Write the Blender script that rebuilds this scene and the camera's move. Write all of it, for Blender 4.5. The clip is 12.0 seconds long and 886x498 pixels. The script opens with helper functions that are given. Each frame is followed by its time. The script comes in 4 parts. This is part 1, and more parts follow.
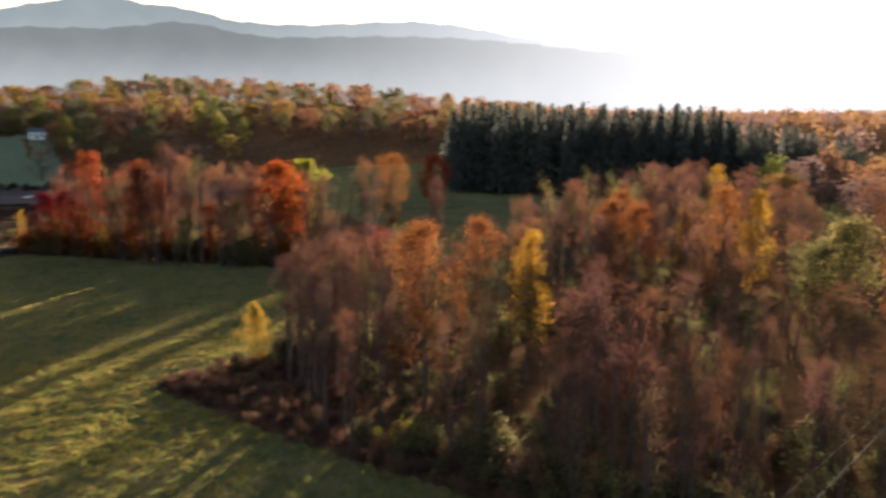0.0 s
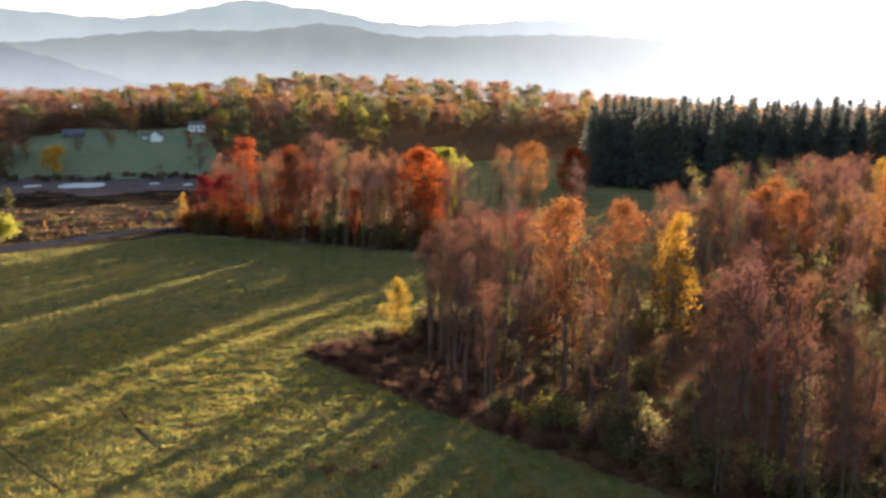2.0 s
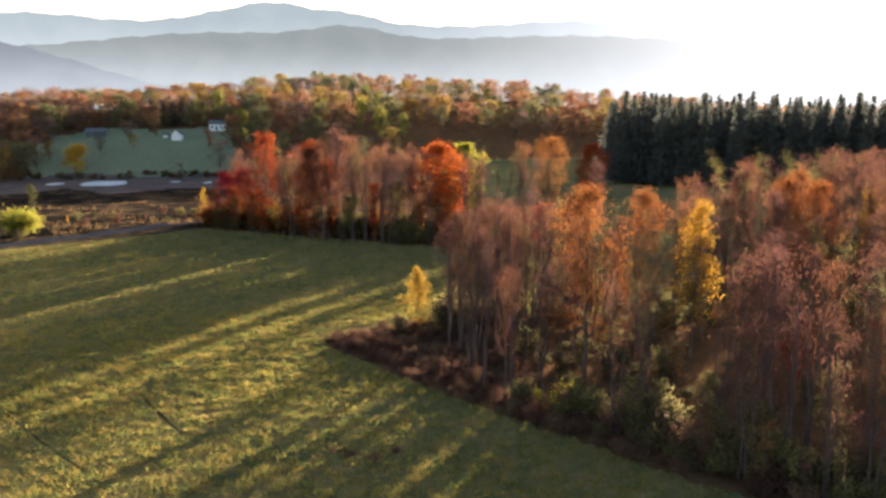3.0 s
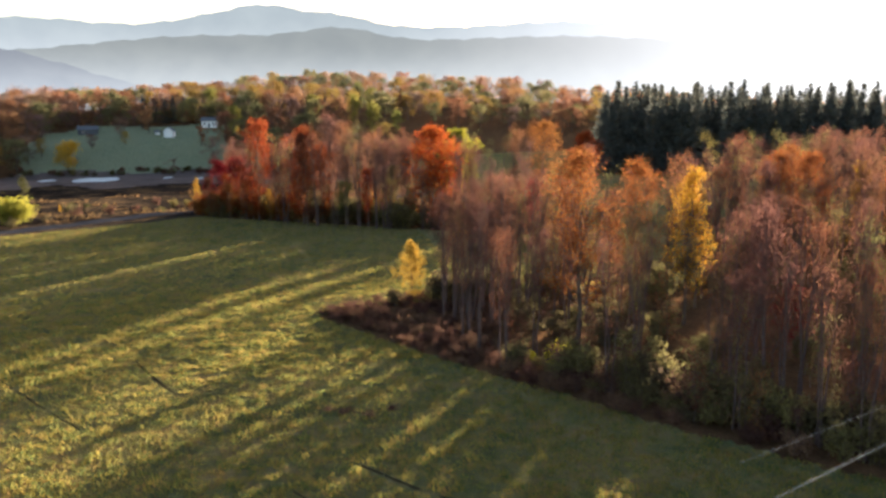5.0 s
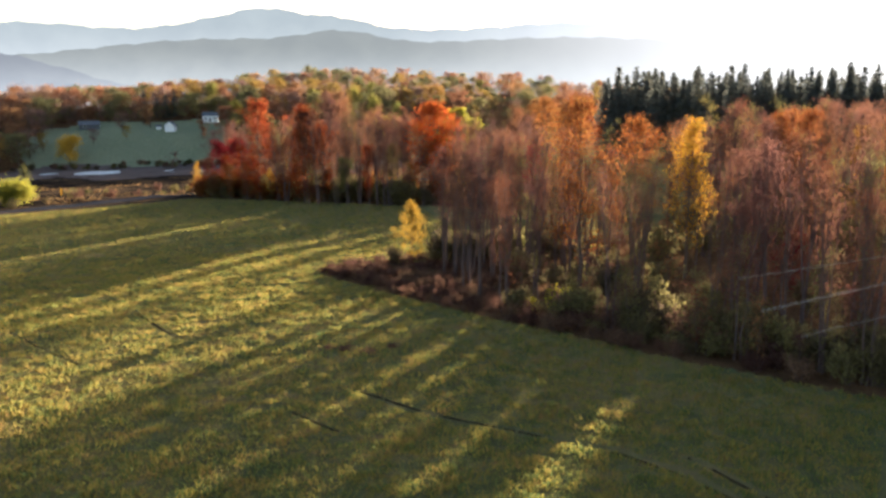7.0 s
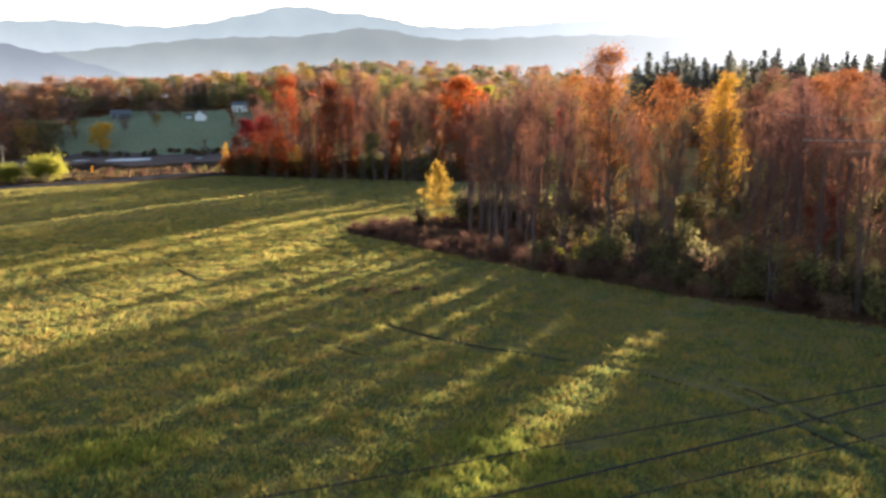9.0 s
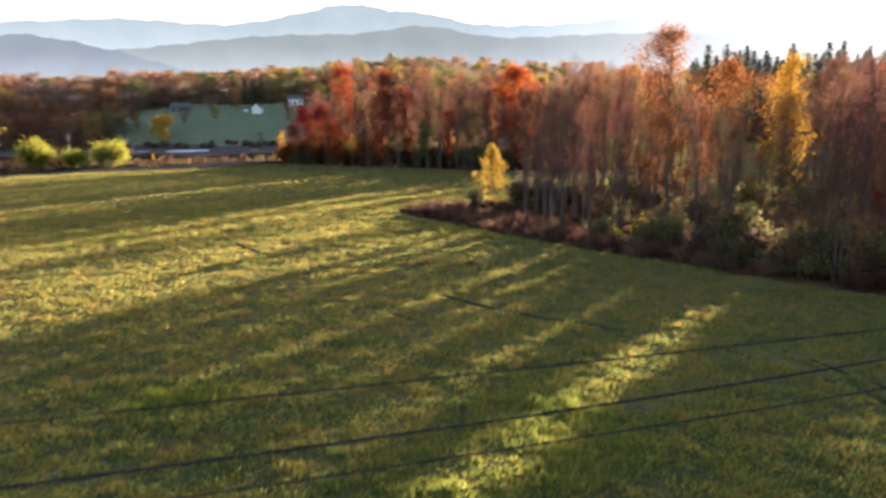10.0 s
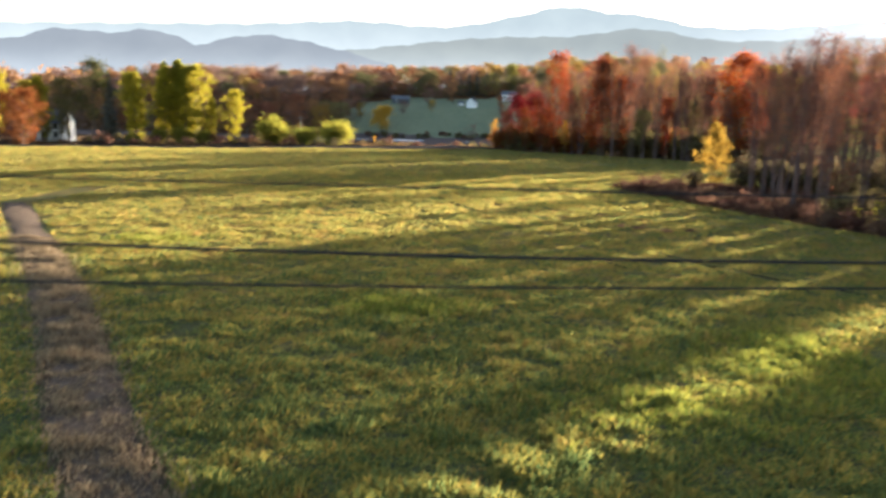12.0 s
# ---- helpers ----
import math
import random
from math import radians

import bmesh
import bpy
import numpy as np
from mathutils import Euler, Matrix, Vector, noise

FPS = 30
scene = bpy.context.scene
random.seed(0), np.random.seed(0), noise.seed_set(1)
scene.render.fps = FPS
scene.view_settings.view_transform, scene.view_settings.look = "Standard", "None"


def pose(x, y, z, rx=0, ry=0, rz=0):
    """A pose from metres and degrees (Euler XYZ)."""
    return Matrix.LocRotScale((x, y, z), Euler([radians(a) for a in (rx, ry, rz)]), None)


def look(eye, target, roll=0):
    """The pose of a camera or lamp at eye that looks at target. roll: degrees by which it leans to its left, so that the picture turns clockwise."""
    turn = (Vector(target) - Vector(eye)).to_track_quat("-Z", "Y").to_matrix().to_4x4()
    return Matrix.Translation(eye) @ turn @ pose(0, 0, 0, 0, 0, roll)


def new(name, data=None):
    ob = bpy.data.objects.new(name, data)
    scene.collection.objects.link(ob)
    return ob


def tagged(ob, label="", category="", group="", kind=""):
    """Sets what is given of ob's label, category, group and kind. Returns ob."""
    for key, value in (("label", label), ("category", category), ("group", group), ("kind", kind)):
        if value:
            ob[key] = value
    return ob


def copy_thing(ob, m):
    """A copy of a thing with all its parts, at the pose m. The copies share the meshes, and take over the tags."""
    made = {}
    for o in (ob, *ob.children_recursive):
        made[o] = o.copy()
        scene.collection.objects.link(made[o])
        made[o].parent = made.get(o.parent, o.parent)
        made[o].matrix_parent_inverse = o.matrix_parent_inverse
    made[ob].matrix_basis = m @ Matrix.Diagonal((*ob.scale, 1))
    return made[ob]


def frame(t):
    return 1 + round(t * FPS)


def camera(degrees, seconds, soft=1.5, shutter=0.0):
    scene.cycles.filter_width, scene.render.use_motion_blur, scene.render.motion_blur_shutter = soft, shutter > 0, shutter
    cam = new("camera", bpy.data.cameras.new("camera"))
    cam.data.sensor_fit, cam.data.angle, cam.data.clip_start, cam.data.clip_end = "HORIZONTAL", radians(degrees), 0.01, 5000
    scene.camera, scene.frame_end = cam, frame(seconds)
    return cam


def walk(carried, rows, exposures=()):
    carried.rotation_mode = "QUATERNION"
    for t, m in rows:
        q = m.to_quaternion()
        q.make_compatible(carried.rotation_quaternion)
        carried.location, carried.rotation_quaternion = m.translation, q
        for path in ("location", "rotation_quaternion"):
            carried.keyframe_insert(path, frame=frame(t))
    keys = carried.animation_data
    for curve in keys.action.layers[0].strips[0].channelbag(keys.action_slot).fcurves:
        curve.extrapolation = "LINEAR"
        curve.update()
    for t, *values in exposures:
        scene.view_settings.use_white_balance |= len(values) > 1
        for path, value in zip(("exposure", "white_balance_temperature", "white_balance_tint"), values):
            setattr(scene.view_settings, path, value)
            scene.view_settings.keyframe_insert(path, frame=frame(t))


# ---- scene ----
# Camera: a small drone that sinks almost straight down beside a wood and pans to its left.
cam = camera(58.0, 12.0, soft=2.8, shutter=1.0)
# seconds, eye, heading to the right of north, tilt down, roll
PATH = [
    (0, (1.62, 1.38, 30.00), 21.88, 10.48, 0.27),
    (0.5, (0.79, 0.92, 29.76), 18.67, 10.61, 0.29),
    (1, (0.61, 0.85, 29.27), 15.61, 10.63, 0.35),
    (1.5, (0.47, 1.00, 28.60), 13.96, 10.61, 0.29),
    (2, (0.36, 1.07, 27.91), 12.30, 10.58, 0.30),
    (2.5, (0.21, 1.07, 27.21), 11.08, 10.54, 0.27),
    (4.5, (0.08, 0.52, 24.27), 11.14, 10.38, -0.10),
    (5, (0.01, 0.25, 23.21), 11.44, 10.36, -0.27),
    (5.5, (-0.05, 0.01, 21.96), 11.52, 10.29, -0.45),
    (6, (-0.07, -0.19, 20.64), 11.60, 10.26, -0.55),
    (6.5, (-0.04, -0.37, 19.43), 11.46, 10.19, -0.60),
    (7, (0.04, -0.49, 18.17), 11.28, 10.15, -0.69),
    (9, (0.07, -0.54, 13.78), 9.33, 10.21, -0.58),
    (9.5, (-0.15, -0.47, 12.89), 7.37, 10.26, -0.43),
    (10, (-0.34, -0.67, 12.02), 5.67, 10.31, -0.25),
    (10.5, (-0.44, -1.15, 11.21), 3.23, 10.28, -0.00),
    (11, (-0.66, -1.43, 10.42), -0.46, 10.23, 0.56),
    (11.5, (-0.97, -1.22, 9.49), -5.62, 10.25, 1.00),
    (12, (-1.17, -0.93, 8.59), -8.85, 10.22, 1.32),
]


def aim(eye, heading, tilt, roll):
    a, b = radians(heading), radians(tilt)
    way = Vector((math.sin(a) * math.cos(b), math.cos(a) * math.cos(b), -math.sin(b)))
    return look(eye, Vector(eye) + way * 10, roll)


walk(cam, [(t, aim(eye, heading, tilt, roll)) for t, eye, heading, tilt, roll in PATH],
     exposures=[(0.0, 2.45, 6200, 18), (0.8, 2.8, 6200, 18), (2.0, 2.97, 6200, 18), (7.0, 3.05, 6150, 17), (9.5, 3.16, 6000, 18), (11.0, 3.28, 5950, 18), (12.0, 3.34, 6050, 14)])

# ---------------------------------------------------------------- light
SUN_AZ, SUN_EL = 38.5, 8.5
world = bpy.data.worlds.new("morning_sky")
scene.world = world
world.use_nodes = True
wn = world.node_tree
sky = wn.nodes.new("ShaderNodeTexSky")
sky.sky_type = "NISHITA"
sky.sun_disc = False
sky.sun_elevation = radians(SUN_EL)
sky.sun_rotation = radians(SUN_AZ)
sky.air_density, sky.dust_density, sky.ozone_density = 1.0, 2.2, 0.8
wn.links.new(sky.outputs[0], wn.nodes["Background"].inputs[0])
wn.nodes["Background"].inputs[1].default_value = 0.056

sun_data = bpy.data.lights.new("sun", "SUN")
sun_data.energy, sun_data.angle, sun_data.color = 5.0, radians(0.6), (1.0, 0.84, 0.6)
sun = new("sun", sun_data)
sun_way = Vector((math.sin(radians(SUN_AZ)) * math.cos(radians(SUN_EL)),
                  math.cos(radians(SUN_AZ)) * math.cos(radians(SUN_EL)), math.sin(radians(SUN_EL))))
sun.matrix_basis = look(sun_way * 300, (0, 0, 0))


# ---------------------------------------------------------------- materials
def shader(name):
    m = bpy.data.materials.new(name)
    m.use_nodes = True
    nt = m.node_tree
    nt.nodes.clear()
    return m, nt, nt.nodes.new("ShaderNodeOutputMaterial")


def node(nt, kind, **inputs):
    n = nt.nodes.new(kind)
    for key, value in inputs.items():
        n.inputs[key].default_value = value
    return n


def ramp(nt, fac, stops):
    r = nt.nodes.new("ShaderNodeValToRGB")
    els = r.color_ramp.elements
    while len(els) < len(stops):
        els.new(0.5)
    for e, (at, col) in zip(els, stops):
        e.position, e.color = at, (*col, 1)
    nt.links.new(fac, r.inputs[0])
    return r.outputs[0]


def noise_at(nt, scale, detail=4.0, rough=0.55):
    geo = nt.nodes.new("ShaderNodeNewGeometry")
    n = node(nt, "ShaderNodeTexNoise", Scale=scale, Detail=detail, Roughness=rough)
    nt.links.new(geo.outputs["Position"], n.inputs["Vector"])
    return n.outputs["Fac"]


def mixed(nt, fac, a, b, mode="MIX"):
    n = nt.nodes.new("ShaderNodeMix")
    n.data_type, n.blend_type = "RGBA", mode
    for value, slot in ((fac, 0), (a, 6), (b, 7)):
        if hasattr(value, "is_linked"):
            nt.links.new(value, n.inputs[slot])
        elif slot:
            n.inputs[slot].default_value = (*value, 1)
        else:
            n.inputs[slot].default_value = value
    return n.outputs[2]


def mean2(nt, a, b, wa):
    n = nt.nodes.new("ShaderNodeMix")
    n.inputs[0].default_value = 1 - wa
    nt.links.new(a, n.inputs[2])
    nt.links.new(b, n.inputs[3])
    return n.outputs[0]


def greener_south(nt, fac, by):
    """The meadow turns greener towards its south end."""
    geo = nt.nodes.new("ShaderNodeNewGeometry")
    sep = nt.nodes.new("ShaderNodeSeparateXYZ")
    nt.links.new(geo.outputs["Position"], sep.inputs[0])
    south = node(nt, "ShaderNodeMapRange")
    south.inputs["From Min"].default_value, south.inputs["From Max"].default_value = 48.0, 16.0
    south.inputs["To Max"].default_value = by
    nt.links.new(sep.outputs["Y"], south.inputs["Value"])
    less = node(nt, "ShaderNodeMath")
    less.operation = "SUBTRACT"
    nt.links.new(fac, less.inputs[0])
    nt.links.new(south.outputs[0], less.inputs[1])
    return less.outputs[0]


def leaf_material(name, stops, through_light=0.5, tree_share=0.45, patch=0.0, lush=0.0):
    """Thin leaves: the sun shines through them; the colour varies from tree to tree and leaf to leaf."""
    m, nt, out = shader(name)
    info = nt.nodes.new("ShaderNodeObjectInfo")
    geo = nt.nodes.new("ShaderNodeNewGeometry")
    fac = mean2(nt, info.outputs["Random"], geo.outputs["Random Per Island"], tree_share)
    if patch:
        fac = mean2(nt, noise_at(nt, patch, 5, 0.75), geo.outputs["Random Per Island"], 0.68)
    if lush:
        fac = greener_south(nt, fac, lush)
    col = ramp(nt, fac, stops)
    dif = node(nt, "ShaderNodeBsdfDiffuse", Roughness=0.8)
    tra = nt.nodes.new("ShaderNodeBsdfTranslucent")
    mix = node(nt, "ShaderNodeMixShader", Fac=through_light)
    nt.links.new(col, dif.inputs[0])
    nt.links.new(col, tra.inputs[0])
    nt.links.new(dif.outputs[0], mix.inputs[1])
    nt.links.new(tra.outputs[0], mix.inputs[2])
    nt.links.new(mix.outputs[0], out.inputs[0])
    return m


def solid(name, stops, scale, rough=0.9, bump=0.3, fine=6.0, metal=0.0, distance=0.05):
    """An opaque surface with two scales of variation and fine relief."""
    m, nt, out = shader(name)
    fac = mean2(nt, noise_at(nt, scale), noise_at(nt, scale * fine), 0.55)
    col = ramp(nt, fac, stops)
    p = node(nt, "ShaderNodeBsdfPrincipled", Roughness=rough, Metallic=metal)
    p.inputs["Specular IOR Level"].default_value = 0.0 if rough > 0.7 else 0.5
    b = node(nt, "ShaderNodeBump", Strength=bump, Distance=distance)
    nt.links.new(noise_at(nt, scale * fine * 2), b.inputs["Height"])
    nt.links.new(b.outputs[0], p.inputs["Normal"])
    nt.links.new(col, p.inputs["Base Color"])
    nt.links.new(p.outputs[0], out.inputs[0])
    return m


def meadow_material(name, patch, fine, bump, distance, through_light=0.0):
    """Mown grass seen as a sheet: patches of straw, yellow-green and green, with rough sward relief."""
    m, nt, out = shader(name)
    big = ramp(nt, greener_south(nt, mean2(nt, noise_at(nt, 0.07, 5, 0.65), noise_at(nt, 0.5, 4, 0.6), 0.55), 0.1), patch)
    small = ramp(nt, noise_at(nt, 1.1, 6, 0.7), fine)
    col = mixed(nt, 0.5, big, small, "OVERLAY")
    d = node(nt, "ShaderNodeBsdfDiffuse", Roughness=1.0)
    b1 = node(nt, "ShaderNodeBump", Strength=bump, Distance=distance)
    nt.links.new(noise_at(nt, 2.2, 6, 0.75), b1.inputs["Height"])
    nt.links.new(b1.outputs[0], d.inputs["Normal"])
    nt.links.new(col, d.inputs[0])
    nt.links.new(d.outputs[0], out.inputs[0])
    return m


GREY = [(0.3, (0.25, 0.25, 0.25)), (0.7, (0.7, 0.7, 0.7))]
M_FIELD = meadow_material("mown_meadow", [(0.36, (0.085, 0.1, 0.05)), (0.5, (0.155, 0.135, 0.062)), (0.64, (0.22, 0.155, 0.08))],
                          [(0.3, (0.3, 0.3, 0.28)), (0.7, (0.72, 0.7, 0.6))], 1.0, 0.35)
M_LAWN = meadow_material("hillside_pasture", [(0.3, (0.15, 0.175, 0.11)), (0.7, (0.21, 0.22, 0.14))], GREY, 0.8, 0.4)
M_LITTER = solid("leaf_litter", [(0.3, (0.045, 0.03, 0.018)), (0.55, (0.11, 0.06, 0.03)), (0.75, (0.17, 0.09, 0.04))], 0.4, bump=0.8, distance=0.2)
M_MARSH = solid("marsh_grass", [(0.42, (0.012, 0.01, 0.009)), (0.52, (0.026, 0.02, 0.016)), (0.64, (0.1, 0.065, 0.033))], 0.1, bump=0.8, distance=0.3)
M_MUD = solid("river_bank", [(0.3, (0.07, 0.055, 0.05)), (0.7, (0.14, 0.11, 0.098))], 0.1, bump=0.6, distance=0.3)
M_ROAD = solid("asphalt", [(0.3, (0.018, 0.02, 0.026)), (0.7, (0.034, 0.036, 0.044))], 0.5, rough=0.8, bump=0.2)
M_LANE = solid("worn_lane", [(0.35, (0.058, 0.046, 0.039)), (0.5, (0.105, 0.08, 0.063)), (0.65, (0.19, 0.145, 0.108))], 4.5, bump=0.9, distance=0.06)
M_BANK = solid("dead_grass_bank", [(0.35, (0.03, 0.024, 0.02)), (0.5, (0.06, 0.043, 0.03)), (0.65, (0.12, 0.085, 0.05))], 0.5, bump=0.9, distance=0.2)
M_SOIL = solid("dark_soil", [(0.3, (0.02, 0.016, 0.01)), (0.7, (0.05, 0.04, 0.02))], 2.0, bump=0.8)
M_BARK = solid("grey_bark", [(0.3, (0.06, 0.045, 0.035)), (0.7, (0.16, 0.125, 0.1))], 3.0, bump=0.6)
M_PALE_BARK = solid("pale_bark", [(0.3, (0.16, 0.14, 0.12)), (0.7, (0.34, 0.31, 0.27))], 3.0, bump=0.5)
M_TWIG = solid("brown_twigs", [(0.3, (0.06, 0.042, 0.04)), (0.7, (0.135, 0.098, 0.088))], 4.0, bump=0.3)
M_WHITE = solid("white_boards", [(0.3, (0.66, 0.67, 0.68)), (0.7, (0.82, 0.82, 0.8))], 0.8, rough=0.6, bump=0.1)
M_ROOF = solid("grey_shingles", [(0.3, (0.07, 0.075, 0.085)), (0.7, (0.16, 0.165, 0.18))], 1.5, bump=0.4)
M_DARK = solid("dark_glass", [(0.3, (0.02, 0.022, 0.025)), (0.7, (0.04, 0.042, 0.045))], 1.0, rough=0.15, bump=0.0)

# pale grey stands in for the sun's glint on the high cables
M_GLINT_WIRE = solid("cable", [(0.3, (0.22, 0.22, 0.22)), (0.7, (0.36, 0.36, 0.35))], 5.0, rough=0.8, bump=0.0)
M_LOW_WIRE = solid("dark_cable", [(0.3, (0.02, 0.02, 0.022)), (0.7, (0.035, 0.035, 0.038))], 5.0, rough=0.9, bump=0.05)

m, nt, out = shader("sky_painted_water")
p = node(nt, "ShaderNodeBsdfPrincipled", Roughness=0.25, IOR=1.33)
# pale base colour paints in the bright sky that the pools reflect
p.inputs["Base Color"].default_value = (0.58, 0.62, 0.63, 1)
b = node(nt, "ShaderNodeBump", Strength=1.0, Distance=0.25)
nt.links.new(noise_at(nt, 2.2), b.inputs["Height"])
nt.links.new(b.outputs[0], p.inputs["Normal"])
nt.links.new(p.outputs[0], out.inputs[0])
M_WATER = m

L_RED = leaf_material("red_orange_leaves", [(0.1, (0.16, 0.02, 0.011)), (0.5, (0.21, 0.04, 0.014)), (0.9, (0.24, 0.085, 0.022))], 0.5, 0.25)
L_ORANGE = leaf_material("orange_leaves", [(0.1, (0.125, 0.034, 0.015)), (0.5, (0.185, 0.062, 0.019)), (0.9, (0.26, 0.122, 0.03))], 0.52, 0.3)
L_SCARLET = leaf_material("scarlet_leaves", [(0.1, (0.19, 0.018, 0.009)), (0.5, (0.26, 0.043, 0.011)), (0.9, (0.29, 0.095, 0.018))], 0.55, 0.2)
L_WILLOW = leaf_material("willow_leaves", [(0.1, (0.085, 0.105, 0.025)), (0.5, (0.16, 0.17, 0.03)), (0.9, (0.3, 0.26, 0.036))], 0.55, 0.35)
L_RUSSET = leaf_material("russet_leaves", [(0.1, (0.085, 0.04, 0.038)), (0.5, (0.125, 0.057, 0.043)), (0.9, (0.19, 0.088, 0.05))], 0.48, 0.6)
L_RUST = leaf_material("rust_leaves", [(0.1, (0.11, 0.042, 0.03)), (0.5, (0.17, 0.07, 0.038)), (0.9, (0.25, 0.125, 0.05))], 0.5, 0.55)
L_MOSS = leaf_material("green_brown_leaves", [(0.1, (0.07, 0.075, 0.03)), (0.5, (0.13, 0.125, 0.045)), (0.9, (0.24, 0.19, 0.06))], 0.5, 0.55)
L_DULL = leaf_material("dull_shrub_leaves", [(0.1, (0.075, 0.055, 0.038)), (0.5, (0.115, 0.095, 0.045)), (0.9, (0.19, 0.165, 0.06))], 0.45, 0.6)
L_GOLD = leaf_material("gold_leaves", [(0.1, (0.28, 0.125, 0.014)), (0.5, (0.34, 0.185, 0.02)), (0.9, (0.37, 0.25, 0.045))], 0.5, 0.2)
L_LARCH = leaf_material("larch_needles", [(0.1, (0.25, 0.145, 0.024)), (0.5, (0.35, 0.215, 0.032)), (0.9, (0.42, 0.29, 0.055))], 0.5, 0.1)
L_CRIMSON = leaf_material("crimson_leaves", [(0.1, (0.115, 0.008, 0.013)), (0.5, (0.165, 0.013, 0.018)), (0.9, (0.195, 0.03, 0.02))], 0.5, 0.2)
L_LIME = leaf_material("yellow_green_leaves", [(0.1, (0.12, 0.14, 0.02)), (0.5, (0.27, 0.25, 0.026)), (0.9, (0.44, 0.345, 0.036))], 0.6, 0.3)
L_OLIVE = leaf_material("olive_leaves", [(0.1, (0.05, 0.06, 0.025)), (0.5, (0.1, 0.095, 0.035)), (0.9, (0.19, 0.14, 0.05))], 0.42, 0.5)
L_BROWN = leaf_material("brown_brush_leaves", [(0.1, (0.068, 0.034, 0.029)), (0.5, (0.12, 0.063, 0.044)), (0.9, (0.225, 0.138, 0.08))], 0.42, 0.6)
L_PINE = leaf_material("pine_needles", [(0.1, (0.058, 0.065, 0.06)), (0.5, (0.082, 0.088, 0.078)), (0.9, (0.118, 0.12, 0.098))], 0.42, 0.4)
# far-off leaves: the haze is put into these paler, greyer colours
L_HRED = leaf_material("haze_paled_red_leaves", [(0.1, (0.2, 0.085, 0.055)), (0.9, (0.27, 0.15, 0.07))], 0.4, 0.75)
L_HOLIVE = leaf_material("haze_paled_olive_leaves", [(0.1, (0.095, 0.1, 0.05)), (0.9, (0.19, 0.165, 0.075))], 0.4, 0.75)
L_HBROWN = leaf_material("haze_paled_brown_leaves", [(0.1, (0.15, 0.098, 0.09)), (0.5, (0.18, 0.115, 0.094)), (0.9, (0.235, 0.15, 0.1))], 0.45, 0.75)
L_HGOLD = leaf_material("haze_paled_gold_leaves", [(0.1, (0.2, 0.12, 0.035)), (0.9, (0.28, 0.195, 0.055))], 0.4, 0.75)
L_HLIME = leaf_material("haze_paled_lime_leaves", [(0.1, (0.14, 0.148, 0.042)), (0.9, (0.26, 0.225, 0.05))], 0.4, 0.75)
L_GRASS = leaf_material("grass_blades", [(0.3, (0.09, 0.135, 0.046)), (0.44, (0.175, 0.18, 0.05)), (0.55, (0.3, 0.245, 0.05)), (0.68, (0.31, 0.185, 0.066))], 0.52, 0.0, 0.5, 0.07)
L_LUSH = leaf_material("lush_grass_blades", [(0.1, (0.12, 0.16, 0.03)), (0.9, (0.28, 0.27, 0.045))], 0.5, 0.0)
L_REED = leaf_material("dead_reeds", [(0.1, (0.08, 0.05, 0.028)), (0.9, (0.24, 0.15, 0.065))], 0.4, 0.0)
L_LINDEN = leaf_material("linden_leaves", [(0.1, (0.42, 0.24, 0.03)), (0.9, (0.58, 0.38, 0.05))], 0.5, 0.1)
L_SIGN = leaf_material("yellow_plastic", [(0.1, (0.44, 0.29, 0.06)), (0.9, (0.5, 0.35, 0.08))], 0.6, 0.0)
L_STRAW = leaf_material("dead_grass_blades", [(0.1, (0.12, 0.085, 0.058)), (0.9, (0.32, 0.245, 0.15))], 0.4, 0.0)


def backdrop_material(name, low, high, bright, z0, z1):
    """Mountains far off: haze is painted as glow, most near the valley and towards the sun."""
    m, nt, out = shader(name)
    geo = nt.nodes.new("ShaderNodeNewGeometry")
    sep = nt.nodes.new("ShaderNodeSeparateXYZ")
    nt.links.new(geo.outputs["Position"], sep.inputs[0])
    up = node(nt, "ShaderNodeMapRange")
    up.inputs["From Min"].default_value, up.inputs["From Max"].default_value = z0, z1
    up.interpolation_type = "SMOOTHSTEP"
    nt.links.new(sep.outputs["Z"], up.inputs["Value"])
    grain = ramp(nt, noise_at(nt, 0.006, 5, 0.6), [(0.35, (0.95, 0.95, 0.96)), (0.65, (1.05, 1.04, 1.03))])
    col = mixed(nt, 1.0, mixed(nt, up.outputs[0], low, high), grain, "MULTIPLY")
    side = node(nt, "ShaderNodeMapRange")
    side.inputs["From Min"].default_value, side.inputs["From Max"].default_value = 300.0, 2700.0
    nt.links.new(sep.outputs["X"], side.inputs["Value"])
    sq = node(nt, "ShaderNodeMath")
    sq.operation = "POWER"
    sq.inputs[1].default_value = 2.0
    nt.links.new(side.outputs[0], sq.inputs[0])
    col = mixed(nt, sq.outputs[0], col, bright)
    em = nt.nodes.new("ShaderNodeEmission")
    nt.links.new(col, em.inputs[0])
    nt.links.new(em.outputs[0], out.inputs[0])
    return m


# ---------------------------------------------------------------- mesh helpers
def part(name, data, material, parent, label=""):
    if isinstance(data, bmesh.types.BMesh):
        mesh = bpy.data.meshes.new(name)
        data.to_mesh(mesh)
        data.free()
    else:
        mesh = data
    if material and not mesh.materials:
        mesh.materials.append(material)
    ob = new(name, mesh)
    ob.parent = parent
    return tagged(ob, label)


def mesh_from(name, verts, faces, material=None, smooth=False):
    mesh = bpy.data.meshes.new(name)
    mesh.from_pydata([tuple(v) for v in verts], [], [tuple(int(i) for i in f) for f in faces])
    if smooth:
        mesh.polygons.foreach_set("use_smooth", [True] * len(mesh.polygons))
    if material:
        mesh.materials.append(material)
    return mesh


